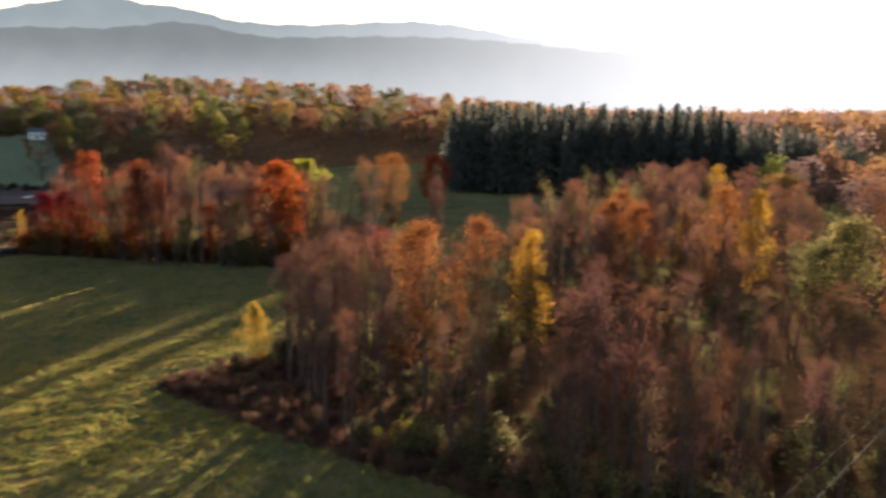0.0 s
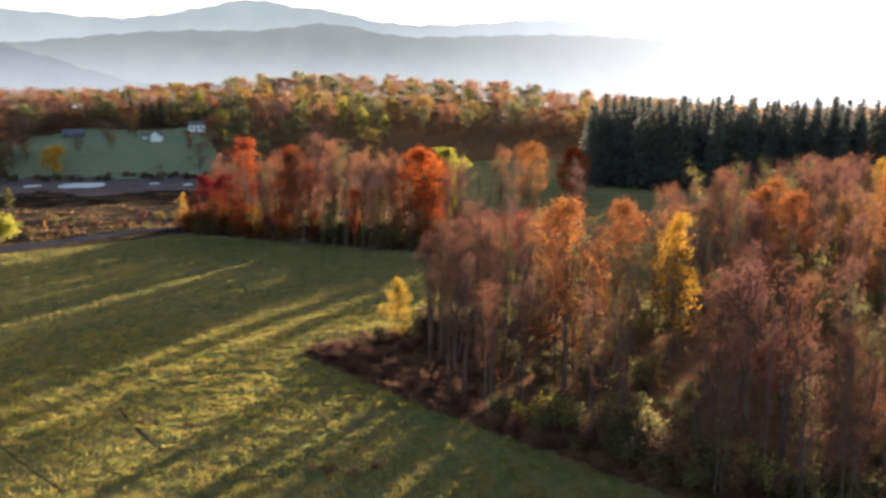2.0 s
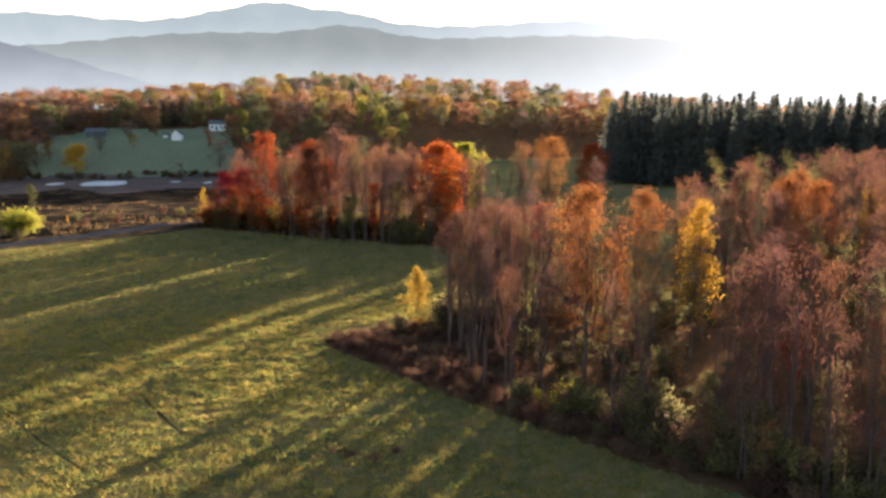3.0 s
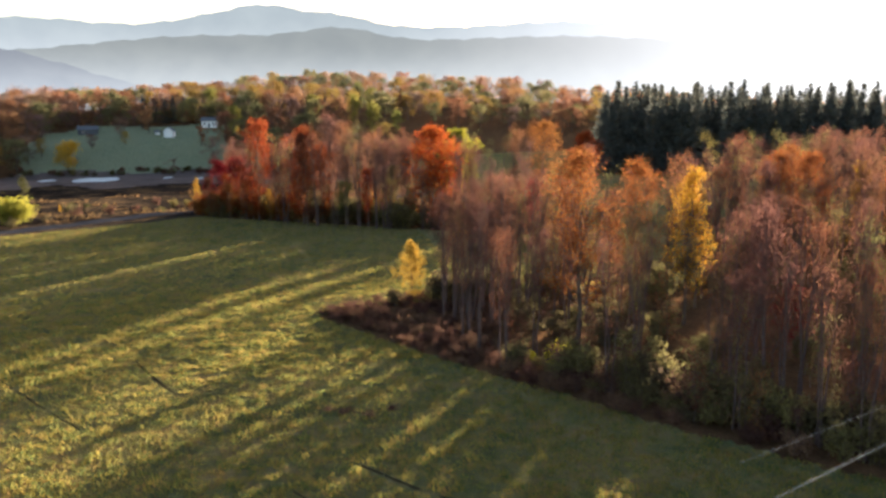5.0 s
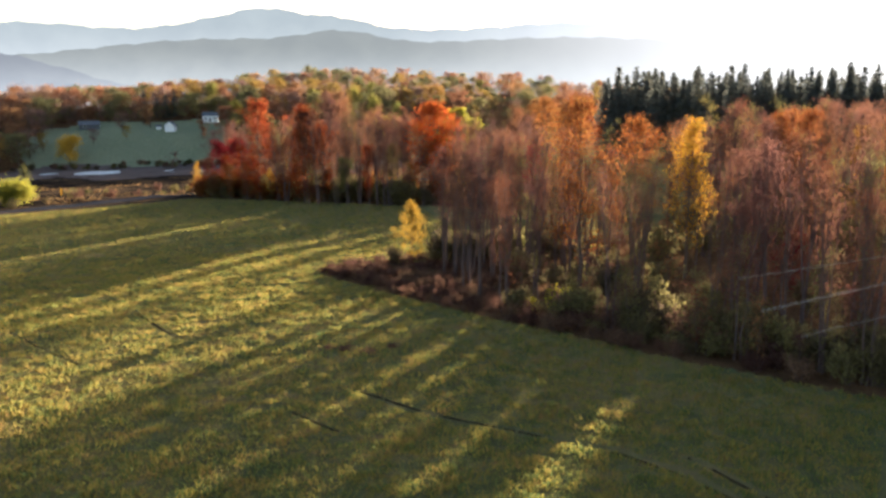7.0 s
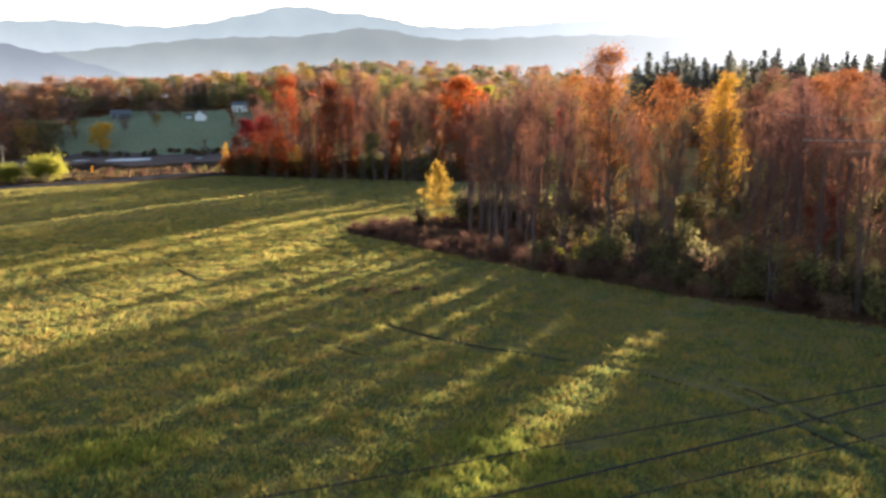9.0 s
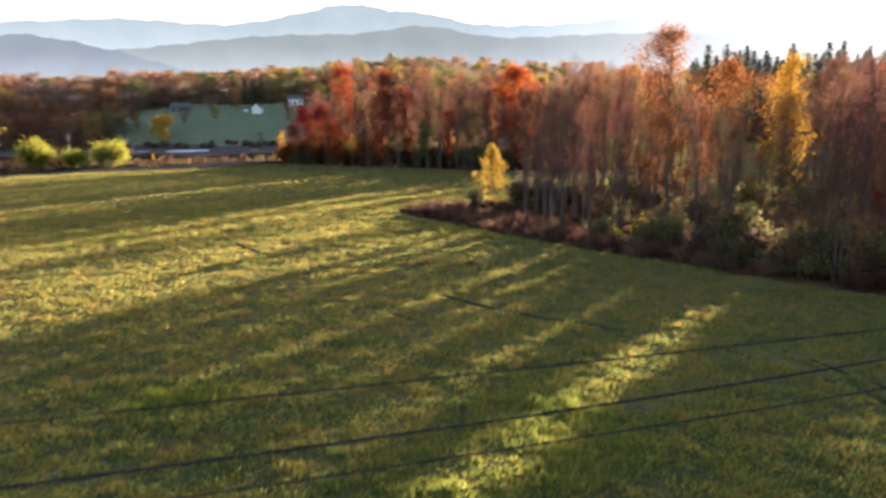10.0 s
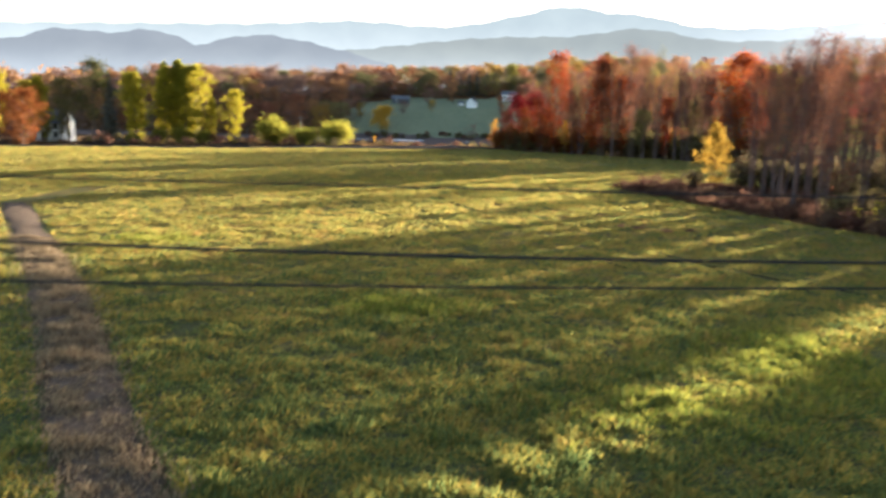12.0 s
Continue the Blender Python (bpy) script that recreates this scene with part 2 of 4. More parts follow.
def thing(name, label, category, group="", at=(0, 0, 0), kind=""):
    ob = new(name)
    ob.empty_display_size = 0.3
    ob.location = at
    return tagged(ob, label, category, group, kind)


def leaves(name, centres, along, size, rng, ratio=0.6):
    """A mesh of loose pointed leaves, each turned at random about the way it points."""
    n = len(centres)
    d = along + rng.normal(0, 0.7, (n, 3))
    d /= np.linalg.norm(d, axis=1)[:, None] + 1e-9
    side = np.cross(d, rng.normal(0, 1, (n, 3)))
    side /= np.linalg.norm(side, axis=1)[:, None] + 1e-9
    s = (size * rng.uniform(0.6, 1.35, n))[:, None]
    verts = np.stack([centres - d * s - side * s * ratio, centres - d * s + side * s * ratio, centres + d * s * 1.2], 1).reshape(-1, 3)
    mesh = bpy.data.meshes.new(name)
    mesh.vertices.add(n * 3)
    mesh.vertices.foreach_set("co", verts.ravel())
    mesh.loops.add(n * 3)
    mesh.loops.foreach_set("vertex_index", np.arange(n * 3))
    mesh.polygons.add(n)
    mesh.polygons.foreach_set("loop_start", np.arange(n) * 3)
    mesh.update(calc_edges=True)
    return mesh


def tubes(name, runs):
    """One mesh of tapering limbs. runs: (points, radii, sides)."""
    verts, faces = [], []
    for pts, radii, k in runs:
        pts = np.asarray(pts, float)
        base = len(verts)
        for i, (q, r) in enumerate(zip(pts, radii)):
            d = pts[min(i + 1, len(pts) - 1)] - pts[max(i - 1, 0)]
            d = d / (np.linalg.norm(d) + 1e-9)
            u = np.cross(d, (0.31, 0.95, 0.02))
            u /= np.linalg.norm(u) + 1e-9
            w = np.cross(d, u)
            for j in range(k):
                a = 2 * math.pi * j / k
                verts.append(q + r * (math.cos(a) * u + math.sin(a) * w))
        for i in range(len(pts) - 1):
            for j in range(k):
                a, b2 = base + i * k + j, base + i * k + (j + 1) % k
                faces.append((a, b2, b2 + k, a + k))
    return mesh_from(name, verts, faces, smooth=True)


def crown_width(shape, f):
    """Half width of the crown, of its greatest, at the share f of its height."""
    if shape == "cone":
        return (1 - f) ** 0.8 * min(1, 0.35 + f * 5)
    if shape == "column":
        return math.sin(math.pi * (0.2 + 0.8 * f)) ** 0.55 + 0.06
    if shape == "vase":
        return math.sin(math.pi * min(1.0, 0.1 + 0.9 * f ** 1.3)) ** 0.7 + 0.08
    return math.sin(math.pi * (0.16 + 0.84 * f)) ** 0.8 + 0.05


def leafy_tree(name, label, seed, h, bole, spread, shape, n_limbs, n_leaves, leaf, leaf_mat, bark, lean=0.3, rise=0.8, trunk_r=0.0, twigs=3, stems=1, clump=0.5):
    """A tapered trunk, limbs and twigs, and a crown of loose leaves gathered round the twigs."""
    rng = np.random.default_rng(seed)
    runs, seats, ways = [], [], []
    for s in range(stems):
        off = rng.normal(0, 0.25 * (stems > 1), 2)
        top = np.array([*(off * 4 + rng.normal(0, lean, 2)), h * (1 if s == 0 else rng.uniform(0.7, 0.95))])
        trunk = [np.array([off[0], off[1], -0.3])]
        for i in range(1, 7):
            f = i / 6
            trunk.append(np.array([*(off + (top[:2] - off) * f ** 1.5 + rng.normal(0, 0.12, 2) * (i < 6)), top[2] * f]))
        r0 = (trunk_r or h * 0.011) / stems ** 0.5
        runs.append((trunk, [r0 * (1.25 if i == 0 else 1 - 0.93 * i / 6) for i in range(7)], 6))
        for j in range(n_limbs // stems):
            f = (j + rng.uniform(0, 1)) / (n_limbs // stems)
            z = h * (bole + (0.97 - bole) * f ** 0.9)
            z = min(z, top[2] * 0.97)
            tf = z / top[2] * 6
            i = min(5, int(tf))
            start = trunk[i] + (trunk[i + 1] - trunk[i]) * (tf - i)
            a = rng.uniform(0, 2 * math.pi)
            length = spread * crown_width(shape, f) * rng.uniform(0.65, 1.12)
            out = np.array([math.cos(a), math.sin(a), 0])
            way = out + np.array([0, 0, rise * rng.uniform(0.6, 1.4)])
            way /= np.linalg.norm(way)
            pts = [start]
            for q in (0.35, 0.7, 1.0):
                bend = np.array([0, 0, 0.25 * rise * q * q])
                pts.append(start + (way * q + bend) * length + rng.normal(0, 0.06 * length, 3) * q)
            r1 = max(0.018, r0 * 0.42 * (1 - 0.6 * f))
            runs.append((pts, [r1, r1 * 0.7, r1 * 0.45, r1 * 0.15], 3))
            for k in range(twigs):
                q = rng.uniform(0.3, 1.0)
                i2 = min(2, int(q * 3))
                st = pts[i2] + (pts[i2 + 1] - pts[i2]) * (q * 3 - i2 if q < 1 else 1)
                tw = way + rng.normal(0, 0.55, 3)
                tl = length * rng.uniform(0.25, 0.5) + 0.3
                end = st + tw / np.linalg.norm(tw) * tl
                runs.append(([st, (st + end) / 2 + rng.normal(0, 0.05, 3), end], [r1 * 0.35, r1 * 0.25, r1 * 0.08], 3))
                for _ in range(3):
                    seats.append(st + (end - st) * rng.uniform(0.2, 1.1))
                    ways.append(tw)
            seats.append(pts[-1])
            ways.append(way)
    ob = thing(name, label, "tree")
    part("trunk", tubes("trunk", runs), bark, ob)
    if n_leaves:
        seats, ways = np.array(seats), np.array(ways)
        pick = rng.integers(0, len(seats), n_leaves)
        spot = seats[pick] + rng.normal(0, clump, (n_leaves, 3)) * (1, 1, 0.8)
        part("crown", leaves("crown", spot, ways[pick] * 0.4 + (0, 0, -0.3), leaf, rng), leaf_mat, ob)
    return ob


def pine(name, label, seed, h, spread, bole=0.08, levels=26, mat=None):
    """A straight trunk with whorls of drooping boughs, each a spray of needles."""
    rng = np.random.default_rng(seed)
    runs = [([(0, 0, -0.3), (0, 0, h * 0.5), (0.1, 0, h)], [h * 0.012, h * 0.007, 0.02], 6)]
    spots, ways, sizes = [], [], []
    for i in range(levels):
        f = i / levels
        z = h * (bole + (1 - bole) * f)
        length = spread * (1 - f) ** 0.8 * rng.uniform(0.6, 1.3) + 0.25
        for a in np.arange(7) * math.pi / 3.5 + rng.uniform(0, 6):
            a += rng.normal(0, 0.2)
            ln = length * rng.uniform(0.7, 1.15)
            z = h * (bole + (1 - bole) * min(1.0, f + rng.uniform(-0.02, 0.02)))
            out = np.array([math.cos(a), math.sin(a), -0.18 + 0.4 * f])
            runs.append(([np.array([0, 0, z]), np.array([0, 0, z]) + out * ln], [0.05, 0.012], 3))
            for q in (0.25, 0.5, 0.68, 0.85, 1.0):
                spots.append(np.array([0, 0, z]) + out * ln * q + rng.normal(0, 0.15, 3))
                ways.append(out * 1.6)
                sizes.append((0.03 * h + 0.06) * (1.15 - 0.65 * f))
    ob = thing(name, label, "tree")
    part("trunk", tubes("trunk", runs), M_BARK, ob)
    part("crown", leaves("crown", np.array(spots), np.array(ways), np.array(sizes), rng, 0.42), mat or L_PINE, ob)
    return ob


def shrub(name, label, seed, h, width, n_leaves, leaf, mat, stems=14, round_=0.5):
    """A clump of thin stems from one root with leaves along them."""
    rng = np.random.default_rng(seed)
    runs, spots, ways = [], [], []
    for i in range(stems):
        a, q = rng.uniform(0, 2 * math.pi), rng.uniform(0.15, 1) ** 0.6
        tip = np.array([math.cos(a) * width * q, math.sin(a) * width * q, h * (1 - round_ * q * q) * rng.uniform(0.75, 1.05)])
        mid = tip * (0.4, 0.4, 0.6) + rng.normal(0, 0.08, 3)
        root = np.array([*rng.normal(0, 0.12, 2) * width, -0.15])
        runs.append(([root, mid, tip], [0.03, 0.02, 0.006], 3))
        for _ in range(6):
            f = rng.uniform(0.15, 1.05)
            spots.append(mid + (tip - mid) * (f - 0.4) / 0.6 if f > 0.4 else root + (mid - root) * f / 0.4)
            ways.append(tip - mid)
    pick = rng.integers(0, len(spots), n_leaves)
    spot = np.array(spots)[pick] + rng.normal(0, 0.13 * width + 0.08, (n_leaves, 3))
    spot[:, 2] = np.abs(spot[:, 2])
    ob = thing(name, label, "shrub")
    part("stem", tubes("stem", runs), M_TWIG, ob)
    part("foliage", leaves("foliage", spot, np.array(ways)[pick], leaf, rng), mat, ob)
    return ob


def at_pose(x, y, z, turn, s, sz=None, lean=0.0):
    return pose(x, y, z, lean, 0, turn) @ Matrix.Diagonal((s, s, sz or s, 1))


# ---------------------------------------------------------------- the lie of the land
def step(x, a, b):
    t = np.clip((np.asarray(x, float) - a) / (b - a), 0, 1)
    return t * t * (3 - 2 * t)


PONDS = ((-79, 353, 3.9, 9), (-71, 354, 3.9, 9), (-94, 354, 2.7, 4.5), (-47, 356, 2.0, 4), (-33, 350, 1.6, 4))


WAVES = [(rnd_.uniform(0, 2 * math.pi), 2 * math.pi / wl, rnd_.uniform(0, 6.3), wl * 0.0045) for rnd_ in [random.Random(4)] for wl in (1.5, 1.6, 1.8, 2.0, 2.2, 2.5, 2.8, 3.2, 3.7, 4.4)]


def lumps(x, y):
    """Tussocks and hollows of an uneven meadow."""
    return sum(amp * np.sin(k * (math.cos(a) * x + math.sin(a) * y) + ph) for a, k, ph, amp in WAVES)


def land(x, y):
    """Height of the ground: a level meadow, a river valley beyond it, then a wooded hill."""
    x, y = np.asarray(x, float), np.asarray(y, float)
    fall = -1.1 * step(y, 85, 185) * (1 - 0.65 * step(x, -5, 45)) * (1 - step(y, 230, 300))
    west = 1 - step(x, 20, 110)                      # the valley fades out towards the pine wood
    z = -2.0 * step(y, 187, 206) * west - 5.2 * step(y, 205, 320) * west
    z = z + fall + 13.0 * step(y, 363, 405) * west + 8.0 * step(y, 392, 470)
    z = z + (20.0 * np.exp(-((x - 100) / 190.0) ** 2) + 1) * step(y, 440, 610)
    z = z - 26.0 * step(y, 660, 1100)
    z = z + 6.0 * np.exp(-(((x - 60) / 90.0) ** 2 + ((y - 440) / 50.0) ** 2))
    z = z + 0.12 * np.sin(x * 0.11 + 1) * np.sin(y * 0.09) + 0.05 * np.sin(x * 0.43 + y * 0.31)
    near = step(y, -10, 5) * (1 - step(y, 100, 130)) * step(x, -75, -60) * (1 - step(x, 50, 62))
    z = z + near * lumps(x, y)
    for px, py, rx, ry in PONDS:
        z = z - 1.9 * np.exp(-(((x - px) / rx) ** 2 + ((y - py) / ry) ** 2) * 1.2)
    return z


def ground_at(x, y):
    return float(land(x, y))


xs = np.unique(np.concatenate([np.linspace(-4900, -400, 26), np.linspace(-400, -130, 60), np.linspace(-130, -60, 60), np.linspace(-60, 45, 125), np.linspace(45, 130, 43), np.linspace(130, 400, 46), np.linspace(400, 4900, 26)]))
ys = np.unique(np.concatenate([np.linspace(-4900, -60, 24), np.linspace(-60, 4, 20), np.linspace(4, 100, 112), np.linspace(100, 200, 51), np.linspace(200, 335, 28), np.linspace(335, 380, 24), np.linspace(380, 480, 22), np.linspace(480, 700, 34), np.linspace(700, 4900, 30)]))
gx, gy = np.meshgrid(xs, ys)
gz = land(gx, gy)
nx = len(xs)
quads = [(j * nx + i, j * nx + i + 1, (j + 1) * nx + i + 1, (j + 1) * nx + i) for j in range(len(ys) - 1) for i in range(nx - 1)]
ground_mesh = mesh_from("ground", np.stack([gx.ravel(), gy.ravel(), gz.ravel()], 1), quads, smooth=True)
for mat in (M_FIELD, M_LITTER, M_MARSH, M_MUD, M_LAWN):
    ground_mesh.materials.append(mat)

WOOD = [(3, 87), (9, 77), (16, 66), (22, 58), (27, 50), (32, 44), (37, 39), (46, 30), (60, 18), (90, 0), (170, 40), (150, 150), (95, 140), (60, 112), (38, 98), (20, 93)]


def inside(x, y, poly):
    hit = False
    for (x0, y0), (x1, y1) in zip(poly, poly[1:] + poly[:1]):
        if (y0 > y) != (y1 > y) and x < (x1 - x0) * (y - y0) / (y1 - y0) + x0:
            hit = not hit
    return hit


def field_end(x):
    """Where the meadow stops and the road's verge begins."""
    return 181 + 0.62 * (x + 17) if x < -17 else 181 - 0.78 * (x + 17) if x < 60 else 400


def cover(x, y):
    wob = 6 * math.sin(x * 0.13) + 4 * math.sin(y * 0.17 + x * 0.05)
    if inside(x, y, WOOD):
        return 1
    if y > 438 + wob or (y > 362 and (x < -108 + wob or x > -25 + wob)):
        return 1
    if y > 371 + wob * 0.4 and x < 20:
        return 4
    if y > 318 + wob and x < 60:
        return 3
    if y > field_end(x) + 1 and x > -17 and x < 70 and y < 330:
        return 1
    if y > field_end(x) + 3 and x < 40:
        return 2
    return 0


cells = np.array([[(xs[i] + xs[i + 1]) / 2, (ys[j] + ys[j + 1]) / 2] for j in range(len(ys) - 1) for i in range(nx - 1)])
ground_mesh.polygons.foreach_set("material_index", [cover(cx, cy) for cx, cy in cells])
tagged(new("ground", ground_mesh), "mown meadow, marsh, wood floor and pasture in one rolling sheet", "ground", kind="structure")


def ribbon(name, mids, width, lift, material, label, kind="structure", crown=0.0):
    """A strip laid along the ground through the points given."""
    pts = []
    for (x0, y0), (x1, y1) in zip(mids, mids[1:]):
        k = max(2, int(math.hypot(x1 - x0, y1 - y0) / 1.5))
        pts += [(x0 + (x1 - x0) * i / k, y0 + (y1 - y0) * i / k) for i in range(k)]
    pts.append(mids[-1])
    pts = np.array(pts)
    for _ in range(8):
        pts[1:-1] = (pts[:-2] + 2 * pts[1:-1] + pts[2:]) / 4
    d = np.gradient(pts, axis=0)
    nrm = np.stack([-d[:, 1], d[:, 0]], 1) / np.linalg.norm(d, axis=1)[:, None]
    verts, faces = [], []
    for i, (q, nn) in enumerate(zip(pts, nrm)):
        wv = width * (1 + 0.12 * math.sin(i * 0.7) + 0.08 * math.sin(i * 1.9)) / 2
        for s in (-1.0, -0.5, 0.0, 0.5, 1.0):
            x, y = q + nn * wv * s
            verts.append((x, y, ground_at(x, y) + (lift + crown * (1 - s * s) if abs(s) < 1 else -0.06)))
    for i in range(len(pts) - 1):
        for j in range(4):
            faces.append((i * 5 + j, i * 5 + j + 1, i * 5 + j + 6, i * 5 + j + 5))
    return tagged(new(name, mesh_from(name, verts, faces, material, True)), label, name, kind=kind)


ribbon("road", [(-150, 96), (-95, 136), (-62, 157), (-40, 177), (-22, 192), (10, 213), (60, 240)], 6.4, 0.1, M_ROAD, "grey asphalt country road beyond the meadow", crown=0.05)
ribbon("lane", [(-4, 5), (-10.4, 13.8), (-14.6, 19), (-19.2, 25.2), (-24, 31.5), (-32, 41), (-46, 58)], 2.6, 0.06, M_LANE, "worn brown lane of dead grass across the meadow")

water_mesh = mesh_from("water", [(-260, 300, -7.52), (40, 300, -7.52), (40, 372, -7.52), (-260, 372, -7.52)], [(0, 1, 2, 3)], M_WATER)
tagged(new("water", water_mesh), "still pools of a marshy river, sky reflection painted in pale", "water", kind="structure")


# ---------------------------------------------------------------- mountains far off
def ridge(name, distance, az0, az1, base, humps, material, label):
    verts, faces = [], []
    n = 220
    for i in range(n + 1):
        az = az0 + (az1 - az0) * i / n
        el = base + sum(h * math.exp(-((az - c) / w) ** 2) for c, h, w in humps) + 0.05 * math.sin(az * 2.3) + 0.03 * math.sin(az * 5.1 + 1)
        a = radians(az)
        z = distance * math.tan(radians(el)) + 12
        for back, zz in ((0, -90), (40, z * 0.5), (160, z), (420, z * 0.4)):
            verts.append(((distance + back) * math.sin(a), (distance + back) * math.cos(a), zz))
    for i in range(n):
        for j in range(3):
            faces.append((i * 4 + j, i * 4 + j + 1, i * 4 + j + 5, i * 4 + j + 4))
    ob = new(name, mesh_from(name, verts, faces, material, True))
    return tagged(ob, label, "mountain", kind="structure")


# emissive colours hold the haze: low slope, crest, then the sunward side
M_FAR = backdrop_material("far_mountain_haze_glow", (0.112, 0.124, 0.122), (0.064, 0.075, 0.075), (0.245, 0.245, 0.238), 60, 480)
M_MID = backdrop_material("mid_mountain_haze_glow", (0.096, 0.106, 0.103), (0.046, 0.0515, 0.049), (0.231, 0.231, 0.218), 20, 330)
M_NEAR = backdrop_material("near_mountain_haze_glow", (0.08, 0.089, 0.091), (0.042, 0.047, 0.05), (0.204, 0.204, 0.204), 30, 260)
ridge("backdrop_far", 4300, -60, 75, 3.1, [(-36.5, 1.19, 14.0), (-21.5, 1.49, 11.1), (-13.9, 1.32, 6.4), (-1.6, 2.9, 7.6), (-0.8, 0.22, 1.7), (9.3, 1.83, 10.5), (4.8, 0.25, 1.8), (21.7, 2.17, 8.5), (37.4, 1.17, 7.3)], M_FAR, "blue mountain with a rounded summit and painted haze")
ridge("backdrop_mid", 3900, -60, 75, 2.15, [(-37.2, 0.27, 4.5), (-5.2, 2.37, 12.0), (-22.3, 0.66, 9.5), (4.4, 0.87, 3.5), (12.7, 1.57, 13.4), (26.0, 1.76, 14.0), (39.2, 0.54, 4.6)], M_MID, "long wooded ridge with morning mist painted on")
ridge("backdrop_near", 3750, -62, -16, 0.8, [(-47.0, 1.6, 6.0), (-39.2, 2.3, 5.8), (-34.2, 1.43, 2.6), (-28.5, 3.62, 5.0)], M_NEAR, "pair of rounded blue hills with morning mist painted on")
ridge("backdrop_near", 3600, -40, 2, 0.6, [(-27.8, 0.86, 2.7), (-17.0, 2.8, 7.5), (-23.5, 2.3, 5.0)], M_NEAR, "rounded blue-grey hill with morning mist painted on")


# ---------------------------------------------------------------- trees: one of each kind, then copies
FAR_OFF = []                                           # the first of each kind is moved to a place of its own later


def stock(makers):
    return [dict(tree=mk, used=False) for mk in makers]


def plant(entry, x, y, s=1.0, turn=0.0, sz=None, group="", label="", dz=0.0):
    """Puts a tree on the ground: the first call moves the one that was built, later calls copy it."""
    m = at_pose(x, y, ground_at(x, y) + dz, turn, s, sz)
    if entry["used"]:
        ob = copy_thing(entry["tree"], m)
    else:
        ob, entry["used"] = entry["tree"], True
        entry["wait"] = m
    if entry.get("wait") is not None and ob is entry["tree"]:
        FAR_OFF.append((ob, m))
    return tagged(ob, label, group=group)


BARE = stock([leafy_tree("ash_tree", "slender half-bare grey-brown tree with sparse russet leaves", 10 + i, 16, 0.3, 1.7 + 0.15 * i, "vase", 36, 1500, 0.064, (L_RUSSET, L_RUSSET, L_RUST, L_MOSS)[i], M_TWIG, 0.6, 3.0, 0.2, 4, stems=(2, 3, 3, 2)[i], clump=0.28) for i in range(4)])
RUSSET = stock([leafy_tree("cherry_tree", "tall russet-leaved tree at the edge of the wood", 30 + i, 16, 0.26, 2.5, "oval", 34, 2800, 0.075, (L_RUSSET, L_RUST, L_RUSSET)[i], M_TWIG, 0.5, 1.9, 0.19, 5, stems=(1, 2, 2)[i], clump=0.38) for i in range(3)])
AMBER = stock([leafy_tree("beech_tree", "tall tree with copper and orange autumn leaves", 40 + i, 16, 0.14, 3.5, "oval", 36, 8000, 0.085, L_ORANGE, M_BARK, 0.4, 1.0, 0.2, 5, clump=0.45) for i in range(2)])
GOLD = stock([leafy_tree("birch_tree", "upright birch with glowing golden leaves", 50 + i, 16, 0.2, 3.4, "cone", 38, 4600, 0.095, L_GOLD, M_BARK, 0.3, 0.9, 0.16, 5, clump=0.4) for i in range(2)])
OLIVE = stock([leafy_tree("oak_tree", "tree with dull olive and yellow-green leaves", 60 + i, 15, 0.25, 3.3, "round", 22, 4200, 0.15, L_OLIVE, M_BARK, 0.4, 0.8, 0.2, 4, clump=0.6) for i in range(2)])
MAPLE = stock([leafy_tree("maple_tree", "full maple in bright red and orange leaf", 70 + i, 18, 0.05, 5.0, "round", 44, 9500, 0.165, L_SCARLET, M_BARK, 0.4, 0.5, 0.22, 4, clump=0.65) for i in range(2)])
COLUMN = stock([leafy_tree("maple_tree", "narrow maple in orange and red leaf", 75 + i, 18, 0.03, 3.6, "vase", 34, 4600, 0.14, (L_RED, L_RUST)[i], M_BARK, 0.6, 1.5, 0.18, 4, clump=0.5) for i in range(2)])
CRIMSON = stock([leafy_tree("sumac_tree", "small tree in deep crimson leaf", 80, 11, 0.04, 3.0, "oval", 24, 3400, 0.14, L_CRIMSON, M_BARK, 0.4, 0.8, 0.15, 4, clump=0.55)])
LIME = stock([leafy_tree("poplar_tree", "tall poplar in lit yellow-green leaf beside the road", 85 + i, 17, 0.0, 4.4, ("oval", "cone")[i], 46, 11000, 0.16, L_LIME, M_BARK, 0.5, 1.3, 0.22, 4, clump=0.34) for i in range(2)])
LARCH = stock([leafy_tree("larch_tree", "small golden larch with feathery boughs at the meadow's edge", 90, 7.2, 0.04, 2.1, "cone", 42, 4400, 0.085, L_LARCH, M_BARK, 0.3, 0.9, 0.09, 4, clump=0.2)])
PINES = stock([pine("pine_tree", "tall dark pine in a dense stand", 100 + i, 24, 4.6 + 0.5 * i, levels=30) for i in range(4)])
COPPER = stock([leafy_tree("maple_tree", "bushy orange maple beside the road", 92, 12, 0.0, 4.6, "round", 40, 7000, 0.15, L_ORANGE, M_BARK, 0.4, 0.7, 0.18, 4, clump=0.6)])
SPRUCE = stock([pine("spruce_tree", "narrow dark spruce among yellow poplars", 110, 15, 1.9, 0.05)])

SAPLING = stock([leafy_tree("sapling", lb, 160 + i, 6.0, 0.06, 1.25, "vase", 13, 520, 0.09, mt, M_TWIG, 0.35, 1.7, 0.05, 3, clump=0.3)
                 for i, (lb, mt) in enumerate([("thin young tree with russet leaves at the wood's edge", L_RUSSET), ("thin young tree with green-brown leaves at the wood's edge", L_MOSS),
                                               ("thin young tree with rust-red leaves at the wood's edge", L_RUST), ("thin young tree with dull brown leaves at the wood's edge", L_DULL)])])
